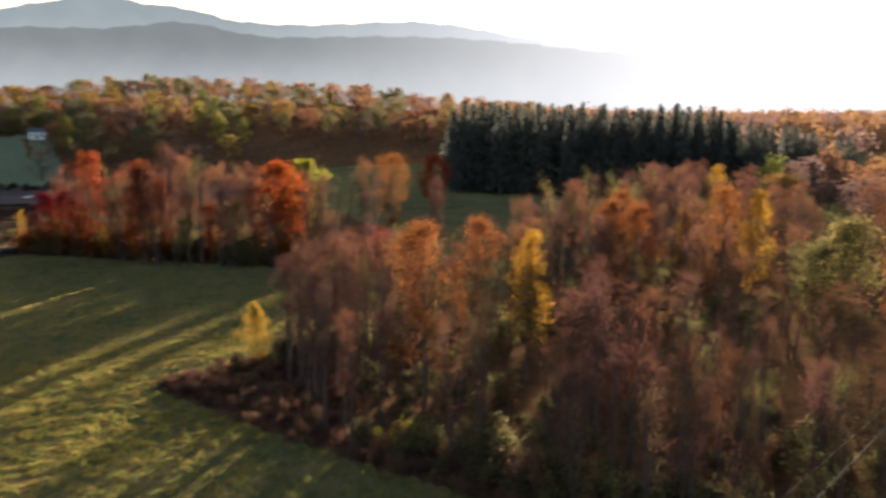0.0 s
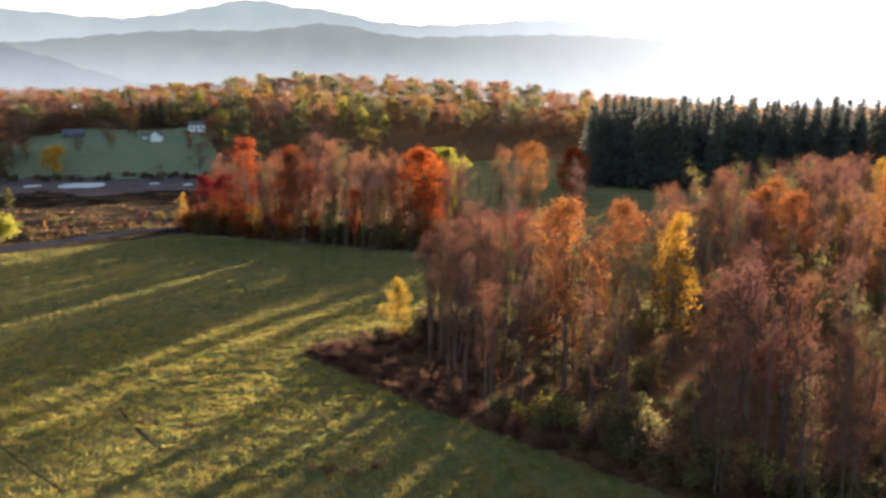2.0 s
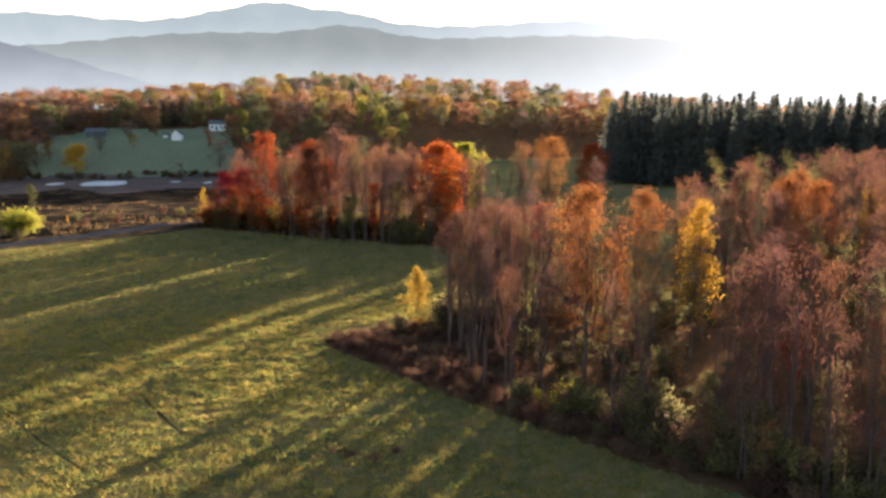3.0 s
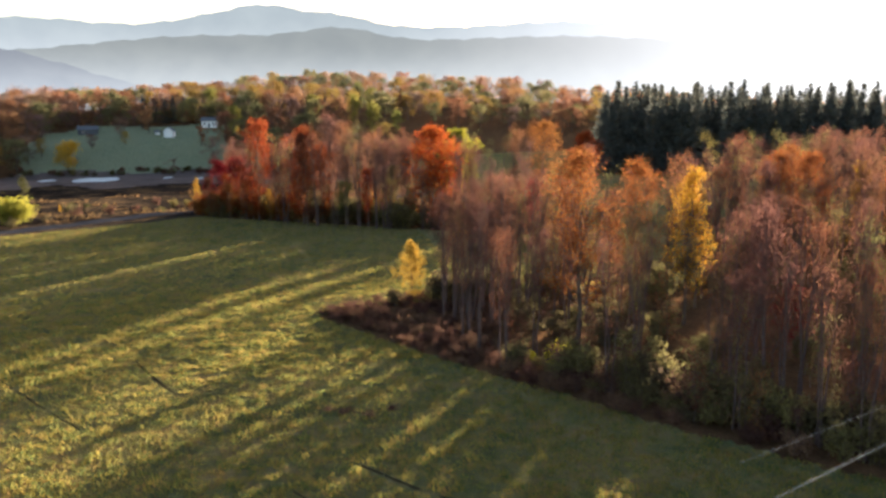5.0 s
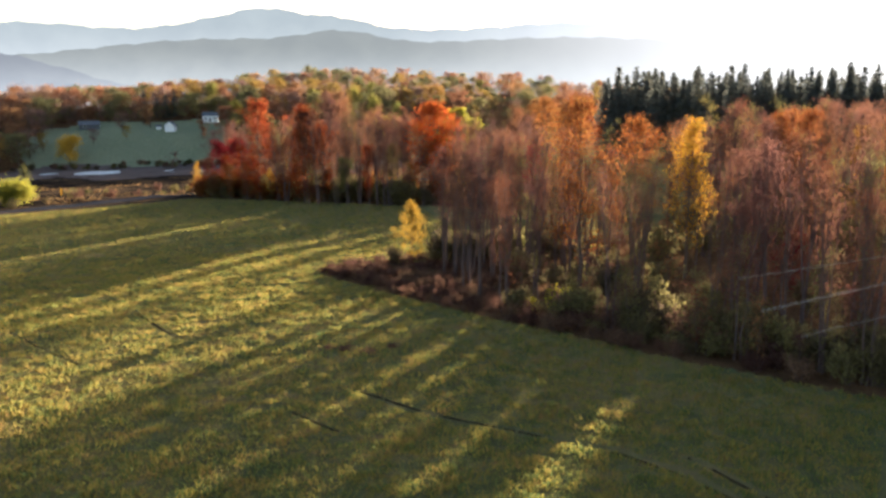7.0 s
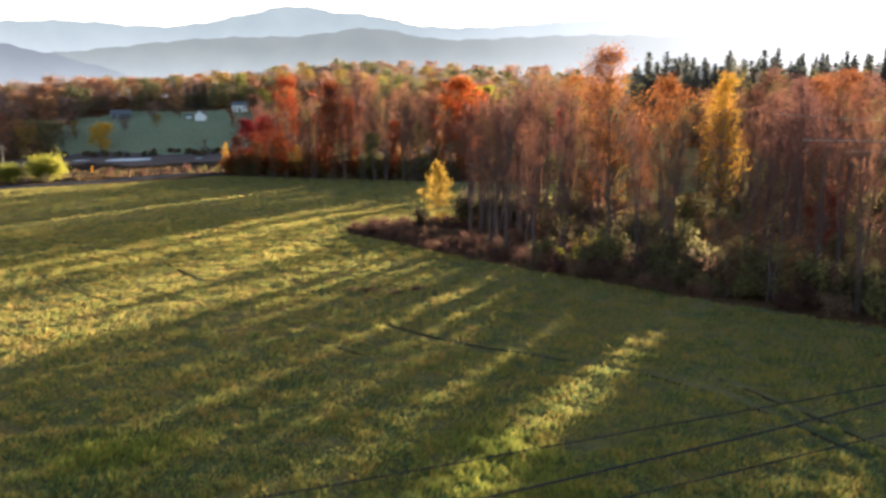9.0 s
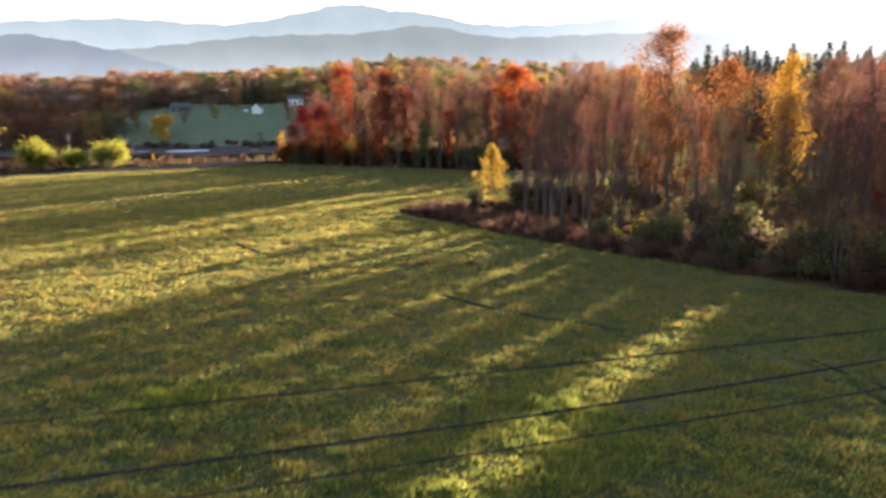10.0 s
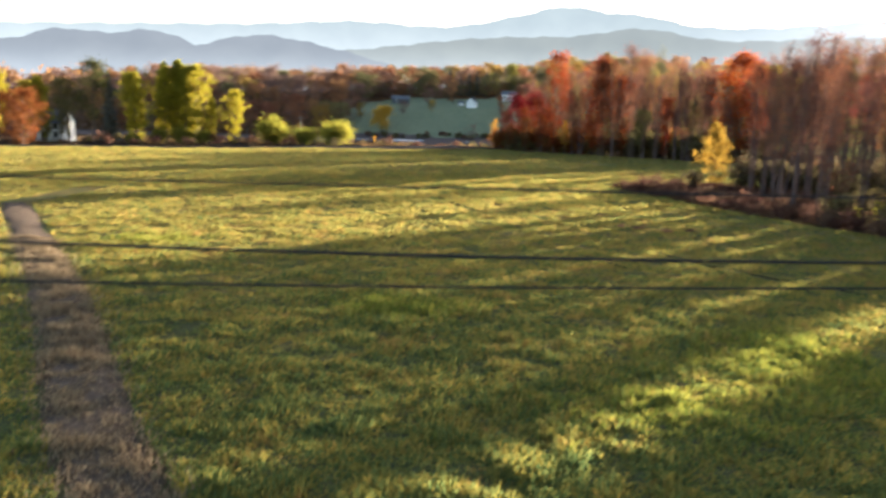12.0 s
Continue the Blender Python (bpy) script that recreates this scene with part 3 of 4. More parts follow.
BRUSH = stock([shrub("bramble_shrub", "low brown-red bramble at the edge of the wood", 120 + i, 1.7, 1.3, 900, 0.08, L_BROWN, 14) for i in range(4)])
HAZEL = stock([shrub("hazel_shrub", "dull brown-leaved hazel shrub under the trees", 126 + i, 2.2, 1.5, 800, 0.09, L_DULL, 14) for i in range(2)])
GREENSHRUB = stock([shrub("willow_shrub", "dull olive-brown shrub at the edge of the wood", 130 + i, 2.8, 1.5, 800, 0.14, L_DULL, 12) for i in range(3)])
MARSHSHRUB = stock([shrub("alder_shrub", "low brown alder shrub in the marsh", 135 + i, 1.9, 1.7, 400, 0.15, mt, 9) for i, mt in enumerate((L_BROWN, L_DULL, L_OLIVE))])
ORANGESHRUB = stock([shrub("dogwood_shrub", "orange-leaved shrub under the tree row", 143 + i, 3.2, 1.9, 800, 0.15, L_ORANGE, 14) for i in range(2)])
LIMESHRUB = stock([shrub("willow_shrub", "round yellow-green willow shrub by the road", 140 + i, 6.0, 4.0, 6500, 0.19, L_WILLOW, 40, 0.55) for i in range(2)])

HILL_KINDS = [("maple_tree", "autumn maple in orange leaf on the far hill", L_HRED, "round"), ("oak_tree", "olive-leaved oak on the far hill", L_HOLIVE, "round"),
              ("ash_tree", "brown half-bare tree on the far hill", L_HBROWN, "vase"), ("birch_tree", "golden-leaved tree on the far hill", L_HGOLD, "oval"),
              ("cherry_tree", "reddish-brown tree on the far hill", L_HBROWN, "oval"), ("poplar_tree", "yellow-green tree on the far hill", L_HLIME, "column"),
              ("beech_tree", "copper-leaved tree on the far hill", L_HRED, "round")]
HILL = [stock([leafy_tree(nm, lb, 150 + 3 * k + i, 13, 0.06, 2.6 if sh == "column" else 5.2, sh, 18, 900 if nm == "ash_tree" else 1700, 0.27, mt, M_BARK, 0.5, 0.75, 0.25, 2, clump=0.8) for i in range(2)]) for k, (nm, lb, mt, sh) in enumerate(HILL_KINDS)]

rnd = random.Random(7)


def pick(entries):
    return entries[rnd.randrange(len(entries))]


# the trees that stand out at the edge of the near wood: x, y, height
WOOD_GROUP = "trees of the near wood"
KEY = [(AMBER[0], 27.8, 71.5, 18.6), (GOLD[0], 41.2, 75.5, 16.8), (AMBER[1], 40, 86, 16.5), (BARE[0], 20.0, 83.0, 15.0), (BARE[1], 23.5, 87.5, 16.8),
       (RUSSET[0], 18.5, 78.0, 13.5), (BARE[2], 22.2, 76.5, 15.5), (RUSSET[1], 31.5, 84.0, 16.0), (RUSSET[1], 46.5, 90.0, 15.0),
       (OLIVE[0], 67.0, 60.0, 17.0), (OLIVE[1], 72.0, 63.0, 19.0), (BARE[3], 24.5, 81.0, 16.0), (AMBER[1], 78.0, 88.0, 18.5), (GOLD[1], 82.0, 86.0, 18.5),
       (RUSSET[0], 86.0, 92.0, 19.0), (BARE[1], 29.0, 90.0, 16.5), (BARE[0], 21.0, 72.5, 12.5),
       (RUSSET[2], 18.6, 85.5, 13.5), (BARE[1], 20.2, 88.5, 14.5), (RUSSET[0], 22.0, 91.5, 14.0), (BARE[3], 19.3, 82.0, 13.5), (RUSSET[1], 24.5, 94.0, 14.5), (BARE[2], 21.8, 86.0, 15.0), (RUSSET[2], 26.5, 91.0, 15.0), (BARE[0], 17.6, 81.5, 12.0)]
taken = []
for entry, x, y, h in KEY:
    plant(entry, x, y, h / 16.0, rnd.uniform(0, 360), group=WOOD_GROUP)
    taken.append((x, y))


# leave the two finest trees in view from the meadow
taken += [(38.4, 72.0), (36.5, 68.5), (34.6, 65.0), (32.7, 61.6), (41.5, 72.0), (26.0, 68.5), (24.8, 65.4), (28.6, 68.0), (26.5, 65.8), (25.0, 71.2), (30.6, 71.0), (23.6, 62.8)]


def edge_gap(x, y, poly):
    """Distance to the outline of an area."""
    best = 1e9
    for (x0, y0), (x1, y1) in zip(poly, poly[1:] + poly[:1]):
        dx, dy = x1 - x0, y1 - y0
        t = max(0, min(1, ((x - x0) * dx + (y - y0) * dy) / (dx * dx + dy * dy)))
        best = min(best, math.hypot(x - x0 - t * dx, y - y0 - t * dy))
    return best


def scatter(poly, gap, tries, margin=0.0, seed=1):
    """Random places inside an area that keep their distance from each other."""
    r = random.Random(seed)
    x0, x1 = min(p_[0] for p_ in poly), max(p_[0] for p_ in poly)
    y0, y1 = min(p_[1] for p_ in poly), max(p_[1] for p_ in poly)
    for _ in range(tries):
        x, y = r.uniform(x0, x1), r.uniform(y0, y1)
        if not inside(x, y, poly):
            continue
        e = edge_gap(x, y, poly)
        need = gap(x, y, e)
        if e > margin and need and all((x - a) ** 2 + (y - b_) ** 2 > need * need for a, b_ in taken):
            taken.append((x, y))
            yield x, y, e


def in_glade(x, y):
    p = x * math.cos(radians(SUN_AZ)) - y * math.sin(radians(SUN_AZ))
    return any(a < p < b_ for a, b_ in ((-28.2, -26.2), (-25.0, -21.2), (-18.4, -16.4), (-13.2, -9.4)))


def wood_gap(x, y, e):
    """How far apart the trees stand: thin in narrow glades that let the low sun through, dense elsewhere."""
    if (y > 75 and x < 16.5) or x > 118:
        return 0
    if in_glade(x, y):
        return 9.5
    if x < 32 and y > 76:
        return 2.2
    return 2.9 if e < 12 else 4.6 if e < 26 else 7.5


for x, y, e in list(scatter(WOOD, wood_gap, 6000, 2.0, 3)):
    q = rnd.random()
    deep = x > 55
    entry = pick(BARE) if q < 0.58 else pick(RUSSET) if q < 0.82 else pick(AMBER if x > 58 else RUSSET) if q < 0.845 else pick(GOLD) if q < 0.89 and x > 66 else pick(OLIVE) if x > 66 and y < 75 else pick(RUSSET)
    tall = rnd.uniform(11.5, 15.5) + (3.0 if deep and y > 60 else 0)
    plant(entry, x, y, tall / 16.0 * rnd.uniform(0.95, 1.05), rnd.uniform(0, 360), tall / 16.0, group=WOOD_GROUP)

# small crimson trees, and the larch
plant(CRIMSON[0], 47.1, 66.2, 0.55, 20, group="small red trees")
plant(stock([leafy_tree("maple_tree", "slim young maple with a crimson crown behind the wood's edge", 81, 12.6, 0.6, 1.9, "oval", 18, 1500, 0.11, L_CRIMSON, M_BARK, 0.3, 1.0, 0.12, 4, clump=0.4)])[0], 33.3, 102.5, 1.0, 80, group="small red trees")
plant(LARCH[0], 14.6, 91.5, 1.0, 0)

# brush along the edge of the wood
taken.clear()
EDGE = WOOD[:9]
for (x0, y0), (x1, y1) in zip(EDGE, EDGE[1:]):
    ln = math.hypot(x1 - x0, y1 - y0)
    for k in range(int(ln / 1.3)):
        f = (k + rnd.random()) / max(1, int(ln / 1.3))
        for row in (0.3, 2.0, 4.0):
            off = row + rnd.uniform(-0.5, 0.9)
            x, y = x0 + (x1 - x0) * f + off * 0.62, y0 + (y1 - y0) * f + off * 0.78
            q = rnd.random()
            s = (rnd.uniform(0.55, 1.05) + 0.22 * row) * (1.0 if y0 < 70 else 0.6)
            if row > 1 and q < 0.3 and y0 < 75 and not in_glade(x, y):
                plant(pick(SAPLING), x, y, rnd.uniform(0.45, 0.95) * (1.0 if y0 < 70 else 0.7), rnd.uniform(0, 360), group="young trees at the wood's edge")
            elif q < 0.62:
                plant(pick(BRUSH), x, y, s * 0.9, rnd.uniform(0, 360), group="brush at the wood's edge")
            elif row > 1 and y0 < 70 and not in_glade(x, y):
                plant(pick(GREENSHRUB), x, y, s * 0.75, rnd.uniform(0, 360), group="shrubs at the wood's edge")
for x, y, e in list(scatter([(3.5, 87.5), (9, 78), (16, 68), (22, 78), (24, 97), (17, 96), (9, 92)], lambda x, y, e: 1.25, 4000, 0.2, 5)):
    k = rnd.uniform(0.5, 0.9)
    plant(pick(BRUSH), x, y, k, rnd.uniform(0, 360), k * rnd.uniform(0.45, 0.8), group="brush at the wood's edge")
for x, y, e in list(scatter(WOOD, lambda x, y, e: (1.7 if in_glade(x, y) else 2.2) if 2 < e < 20 and 17 < x < 85 else 4.4 if 3 < e < 36 and 17 < x < 105 else 0, 9000, 2.0, 6)):
    if in_glade(x, y):
        k = rnd.uniform(0.6, 1.0)
        plant(pick(HAZEL if rnd.random() < 0.75 else GREENSHRUB), x, y, k, rnd.uniform(0, 360), k * 0.55, group="shrubs under the trees")
    elif rnd.random() < 0.5:
        plant(pick(SAPLING), x, y, rnd.uniform(0.6, 1.3), rnd.uniform(0, 360), group="young trees under the wood")
    else:
        plant(pick(GREENSHRUB if rnd.random() < 0.45 else HAZEL), x, y, rnd.uniform(0.8, 1.5), rnd.uniform(0, 360), group="shrubs under the trees")
for i in range(26):
    f = (i + rnd.random()) / 26
    plant(pick(HAZEL if rnd.random() < 0.6 else GREENSHRUB), 17 + 21 * f, 91.5 + 7 * f + rnd.uniform(-2.5, 1), rnd.uniform(0.9, 1.5), rnd.uniform(0, 360), group="shrubs under the trees")
plant(GREENSHRUB[0], 12.3, 89.5, 0.9, 40, group="shrubs at the wood's edge")
bright = stock([shrub("willow_shrub", "small bright yellow-green shrub at the wood's edge", 146, 2.6, 1.3, 800, 0.14, L_LIME, 14)])
plant(bright[0], 23.2, 64.5, 1.05, 0)
plant(bright[0], 21.0, 66.0, 0.6, 70)

# ---------------------------------------------------------------- the row of trees across the far end of the meadow
ROW = "tree row at the far end of the meadow"
for entry, x, y, h, ref in [
        (CRIMSON[0], -14.5, 183, 12.0, 11), (AMBER[0], -11, 175.5, 7.5, 16), (AMBER[1], -7.5, 173.5, 8, 16), (GOLD[1], -2.5, 168.5, 7, 16), (AMBER[1], -14.5, 178, 6, 16), (COLUMN[1], -15.5, 179.5, 8.5, 18), (COLUMN[0], -11.5, 177, 9.0, 18), (COLUMN[0], -4.8, 171, 20.0, 18), (CRIMSON[0], -9.5, 181, 12.5, 11),
        (BARE[0], -1.0, 169, 15.5, 16), (COLUMN[1], 5.0, 160, 17.6, 18), (COLUMN[0], 3.2, 164, 14, 18), (RUSSET[0], 9.5, 166, 21.5, 16), (BARE[1], 6.8, 158.6, 17.5, 16), (BARE[2], 13.0, 158.5, 20, 16),
        (BARE[3], 15.0, 157, 20, 16), (RUSSET[1], 19.0, 157, 18.5, 16), (BARE[0], 17.5, 152, 17.5, 16), (BARE[1], 20, 151.5, 17, 16), (RUSSET[2], 23.0, 156, 17, 16),
        (LIME[0], 38.5, 171, 17.5, 17), (BARE[2], 34.5, 147, 17, 16), (BARE[3], 37.5, 143, 17.5, 16), (BARE[1], 43, 139, 17, 16),
        (RUSSET[1], 48, 163, 18.5, 16), (AMBER[0], 52.4, 157, 19.5, 16), (RUSSET[0], 56, 141, 15.5, 16),
        (OLIVE[0], 31.5, 158, 13, 15), (OLIVE[1], 12, 154, 9, 15),
        (BARE[2], 6.5, 168, 19, 16), (BARE[0], 11, 170, 20, 16), (RUSSET[1], 13.6, 167, 20, 16), (BARE[1], 18.5, 164, 19, 16), (BARE[2], 26, 162, 18.5, 16), (BARE[3], 35, 163, 18, 16), (RUSSET[2], 2, 174, 17, 16), (BARE[1], -3, 178, 15, 16), (OLIVE[0], 22, 161, 11, 15), (OLIVE[1], 4, 172, 9, 15), (BARE[3], 0.5, 165, 16, 16), (BARE[1], -7.5, 175, 14, 16), (RUSSET[2], 26, 147.5, 11, 16), (BARE[0], 32, 140.5, 14, 16), (MAPLE[1], 84, 214, 15.5, 18), (GOLD[0], -20.5, 204, 8.5, 16)]:
    plant(entry, x, y, h / ref, rnd.uniform(0, 360), group=ROW)
for entry, x, y, h, ref in [(COLUMN[0], -8.2, 174.5, 11.0, 18), (COLUMN[1], -6.0, 173.5, 9.5, 18), (COLUMN[0], 4.2, 161.5, 18.5, 18), (COLUMN[0], 8.0, 162.5, 15.0, 18), (COLUMN[1], 0.8, 167.0, 12.0, 18),
                            (COLUMN[0], 16.5, 155.0, 11.0, 18), (RUSSET[1], 10.5, 157.0, 12.5, 16), (RUSSET[0], 19.0, 150.5, 11.5, 16)]:
    plant(entry, x, y, h / ref, rnd.uniform(0, 360), group=ROW)
plant(MAPLE[0], 28.3, 150, 0.96, 40, 1.06, group=ROW)
for i in range(64):
    x = -14 + 56 * (i + rnd.random()) / 64
    y = field_end(x) + rnd.uniform(9, 24)
    p = x * math.cos(radians(SUN_AZ)) - y * math.sin(radians(SUN_AZ))
    if p > -66 or -78.5 < p < -76 or -92.6 < p < -89.4:
        continue
    plant(pick(BARE if rnd.random() < 0.6 else RUSSET), x, y, rnd.uniform(0.85, 1.1), rnd.uniform(0, 360), group=ROW)
for i in range(60):
    x = -12 + 50 * rnd.random()
    plant(pick(SAPLING), x, field_end(x) + rnd.uniform(1, 12), rnd.uniform(0.7, 1.3), rnd.uniform(0, 360), group="young trees under the tree row")
for i in range(150):
    f = rnd.random()
    x = -17 + 50 * f + rnd.uniform(-1, 1)
    y = field_end(x) + rnd.uniform(0.5, 14)
    plant(pick(ORANGESHRUB if rnd.random() < (0.6 if x < 2 else 0.1) else HAZEL if rnd.random() < 0.5 else GREENSHRUB), x, y, rnd.uniform(0.9, 2.1), rnd.uniform(0, 360), group="shrubs under the tree row")

# ---------------------------------------------------------------- pine wood and the trees beyond it
taken.clear()
for i in range(1500):
    az, dist = rnd.uniform(22.5, 49.0), rnd.uniform(266, 318)
    x, y = dist * math.sin(radians(az)), dist * math.cos(radians(az))
    if len(taken) < 240 and rnd.random() < 1 - 0.07 * max(0, az - 38) and all((x - a) ** 2 + (y - b_) ** 2 > 3.9 ** 2 for a, b_ in taken):
        taken.append((x, y))
        k = rnd.uniform(0.8, 1.04) - 0.035 * max(0, az - 39)
        plant(pick(PINES), x, y, k, rnd.uniform(0, 360), k * rnd.uniform(1.08, 1.28), group="pine stand")
for i in range(400):
    az, dist = rnd.uniform(43, 60), rnd.uniform(190, 330)
    x, y = dist * math.sin(radians(az)), dist * math.cos(radians(az))
    if len(taken) < 262 and all((x - a) ** 2 + (y - b_) ** 2 > 8.0 ** 2 for a, b_ in taken):
        taken.append((x, y))
        plant(pick(pick(HILL)), x, y, rnd.uniform(0.9, 1.25), rnd.uniform(0, 360), group="mixed trees beside the pine stand")

# ---------------------------------------------------------------- the wooded hill
HILL_GROUP = "trees on the far hill"
taken.clear()
for i in range(10000):
    x, y = rnd.uniform(-260, 300), rnd.uniform(350, 640)
    lawn = (-108 < x < -36 and y < 436) or (-44 < x < -26 and 380 < y < 433)
    if lawn or (x > -108 and y < 376) or (x > 60 and y < 430) or (x > 100 and y < 330 + 0.5 * x):
        continue
    gap = (9.0 if x < -100 else 11.5) if y < 470 else 14.5
    if all((x - a) ** 2 + (y - b_) ** 2 > gap * gap for a, b_ in taken):
        taken.append((x, y))
        q = rnd.random()
        if x < -100:
            kind = 2 if q < 0.3 else 4 if q < 0.5 else 6 if q < 0.66 else 0 if q < 0.76 else 1 if q < 0.9 else 3
        else:
            kind = 1 if q < 0.3 else 6 if q < 0.48 else 2 if q < 0.62 else 3 if q < 0.74 else 0 if q < 0.84 else 4 if q < 0.93 else 5
        plant(pick(HILL[kind]), x, y, rnd.uniform(0.9, 1.4), rnd.uniform(0, 360), rnd.uniform(0.8, 1.2), group=HILL_GROUP)
lone = stock([leafy_tree("linden_tree", "round golden-yellow tree alone at the foot of the pasture", 148, 12, 0.16, 4.4, "round", 26, 3200, 0.3, L_LINDEN, M_BARK, 0.3, 0.6, 0.2, 3, clump=1.1)])
plant(lone[0], -90, 372, 1.0, 0, group="single trees on the pasture")
for i in range(70):
    x = rnd.uniform(-118, -8)
    plant(pick(HILL[rnd.choice((1, 2, 4, 4, 6, 1))]), x, 441 + rnd.uniform(0, 9), rnd.uniform(0.35, 0.6), rnd.uniform(0, 360), group="low growth above the pasture")
for i in range(80):
    x = rnd.uniform(-118, 10)
    plant(pick(MARSHSHRUB), x, 368 + rnd.uniform(-1.5, 3.5), rnd.uniform(0.6, 1.2), rnd.uniform(0, 360), group="brush at the foot of the pasture")
# single trees on and round the pasture
for k, x, y, s in [(3, -70, 396, 0.45), (0, -63, 420, 0.85), (4, -74, 408, 0.7), (5, -35, 446, 1.3), (1, -42, 438, 1.0), (1, -48, 436, 0.9), (0, -36, 394, 0.62),
                   (4, -18, 440, 0.9), (6, -68, 432, 0.95), (1, -80, 444, 1.1), (4, -84, 392, 0.5), (1, -25, 400, 0.8), (5, -22, 402, 0.7), (2, -46, 362, 0.5), (2, -108, 380, 0.9), (3, -104, 386, 0.6)]:
    plant(pick(HILL[k]), x, y, s, rnd.uniform(0, 360), group="single trees on the pasture")
for x, y in [(-58, 444), (-63, 448), (-54, 446), (-49, 452), (-70, 452)]:
    plant(pick(PINES), x, y, rnd.uniform(0.5, 0.62), rnd.uniform(0, 360), group="dark pines above the pasture")

# ---------------------------------------------------------------- poplars and shrubs by the road
ROADSIDE = "roadside trees and shrubs"
for entry, x, y, s in [(LIME[0], -95.8, 164, 0.86), (LIME[1], -90.3, 167, 1.02), (LIME[0], -84.2, 170, 0.98), (LIME[1], -81.0, 170, 0.6), (LIME[0], -77.2, 173, 0.68), (LIME[1], -87.5, 171, 0.9), (LIME[0], -93, 171, 0.8), (LIME[1], -86.0, 168, 0.97), (LIME[1], -98, 168, 0.85),
                       (OLIVE[0], -98.5, 152, 1.1), (SPRUCE[0], -98.6, 158.5, 0.98), (LIME[1], -106.5, 147, 0.78), (COPPER[0], -101.5, 134.5, 0.82), (COPPER[0], -106.5, 138, 0.75), (OLIVE[0], -105, 146.5, 0.34), (OLIVE[1], -107, 146, 0.3), (OLIVE[1], -102, 148.5, 0.28),
                       (LIME[0], -124, 156, 0.85), (LIMESHRUB[0], -68.5, 175, 1.05), (LIMESHRUB[1], -61.8, 177, 0.72), (LIMESHRUB[1], -55.0, 178.5, 1.0), (LIMESHRUB[0], -93.5, 158, 0.35), (LIMESHRUB[1], -90.5, 164.5, 0.55), (LIMESHRUB[0], -86.5, 166, 0.6), (LIMESHRUB[1], -82.5, 168, 0.55), (LIME[1], -88.6, 169, 1.06), (OLIVE[0], -70, 240, 0.5),
                       (OLIVE[1], -102.6, 150, 0.85), (LIME[0], -108.6, 146.5, 0.7), (OLIVE[1], -104.5, 151, 0.3), (OLIVE[0], -111, 147, 0.35)]:
    plant(entry, x, y, s, rnd.uniform(0, 360), group=ROADSIDE)
taken.clear()
for i in range(70):
    x = rnd.uniform(-110, -18)
    y = field_end(x) + rnd.uniform(14, 70)
    plant(pick(MARSHSHRUB), x, y, rnd.uniform(0.4, 1.2), rnd.uniform(0, 360), group="marsh shrubs beyond the road")

for ob, m in FAR_OFF:
    ob.matrix_basis = m


# ---------------------------------------------------------------- woods too far off to count
def woods(name, label, places, mat, seed, size, per=40):
    rng = np.random.default_rng(seed)
    c = np.repeat(places, per, axis=0)
    spot = c + rng.normal(0, 1, c.shape) * (3.4, 3.4, 2.6)
    tagged(new(name, leaves(name, spot, np.tile((0, 0, 0.3), (len(spot), 1)), size, rng, 0.8)), label, "woods", kind="stuff").data.materials.append(mat)


rng = np.random.default_rng(5)
px = np.concatenate([rng.uniform(-900, -240, 900), rng.uniform(-240, 900, 500), rng.uniform(300, 1100, 700)])
py = np.concatenate([rng.uniform(390, 900, 900), rng.uniform(640, 1000, 500), rng.uniform(330, 900, 700)])
pz = land(px, py) + rng.uniform(5, 10, len(px))
allp = np.stack([px, py, pz], 1)
# leaf colours with the haze painted in, as on the hill
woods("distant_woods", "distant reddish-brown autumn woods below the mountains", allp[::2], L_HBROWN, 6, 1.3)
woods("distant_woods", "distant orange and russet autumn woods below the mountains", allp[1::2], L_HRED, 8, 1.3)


# ---------------------------------------------------------------- grass
CLUMPS = np.random.default_rng(21).uniform(0, 1, (128, 128))


def clumps(x, y):
    """Smooth random heights, one for each unit of the plane."""
    i, j = np.floor(x).astype(int), np.floor(y).astype(int)
    u, v = x - i, y - j
    u, v = u * u * (3 - 2 * u), v * v * (3 - 2 * v)
    a, b, c, d = (CLUMPS[(i + di) % 128, (j + dj) % 128] for di, dj in ((0, 0), (1, 0), (0, 1), (1, 1)))
    return (a * (1 - u) + b * u) * (1 - v) + (c * (1 - u) + d * u) * v


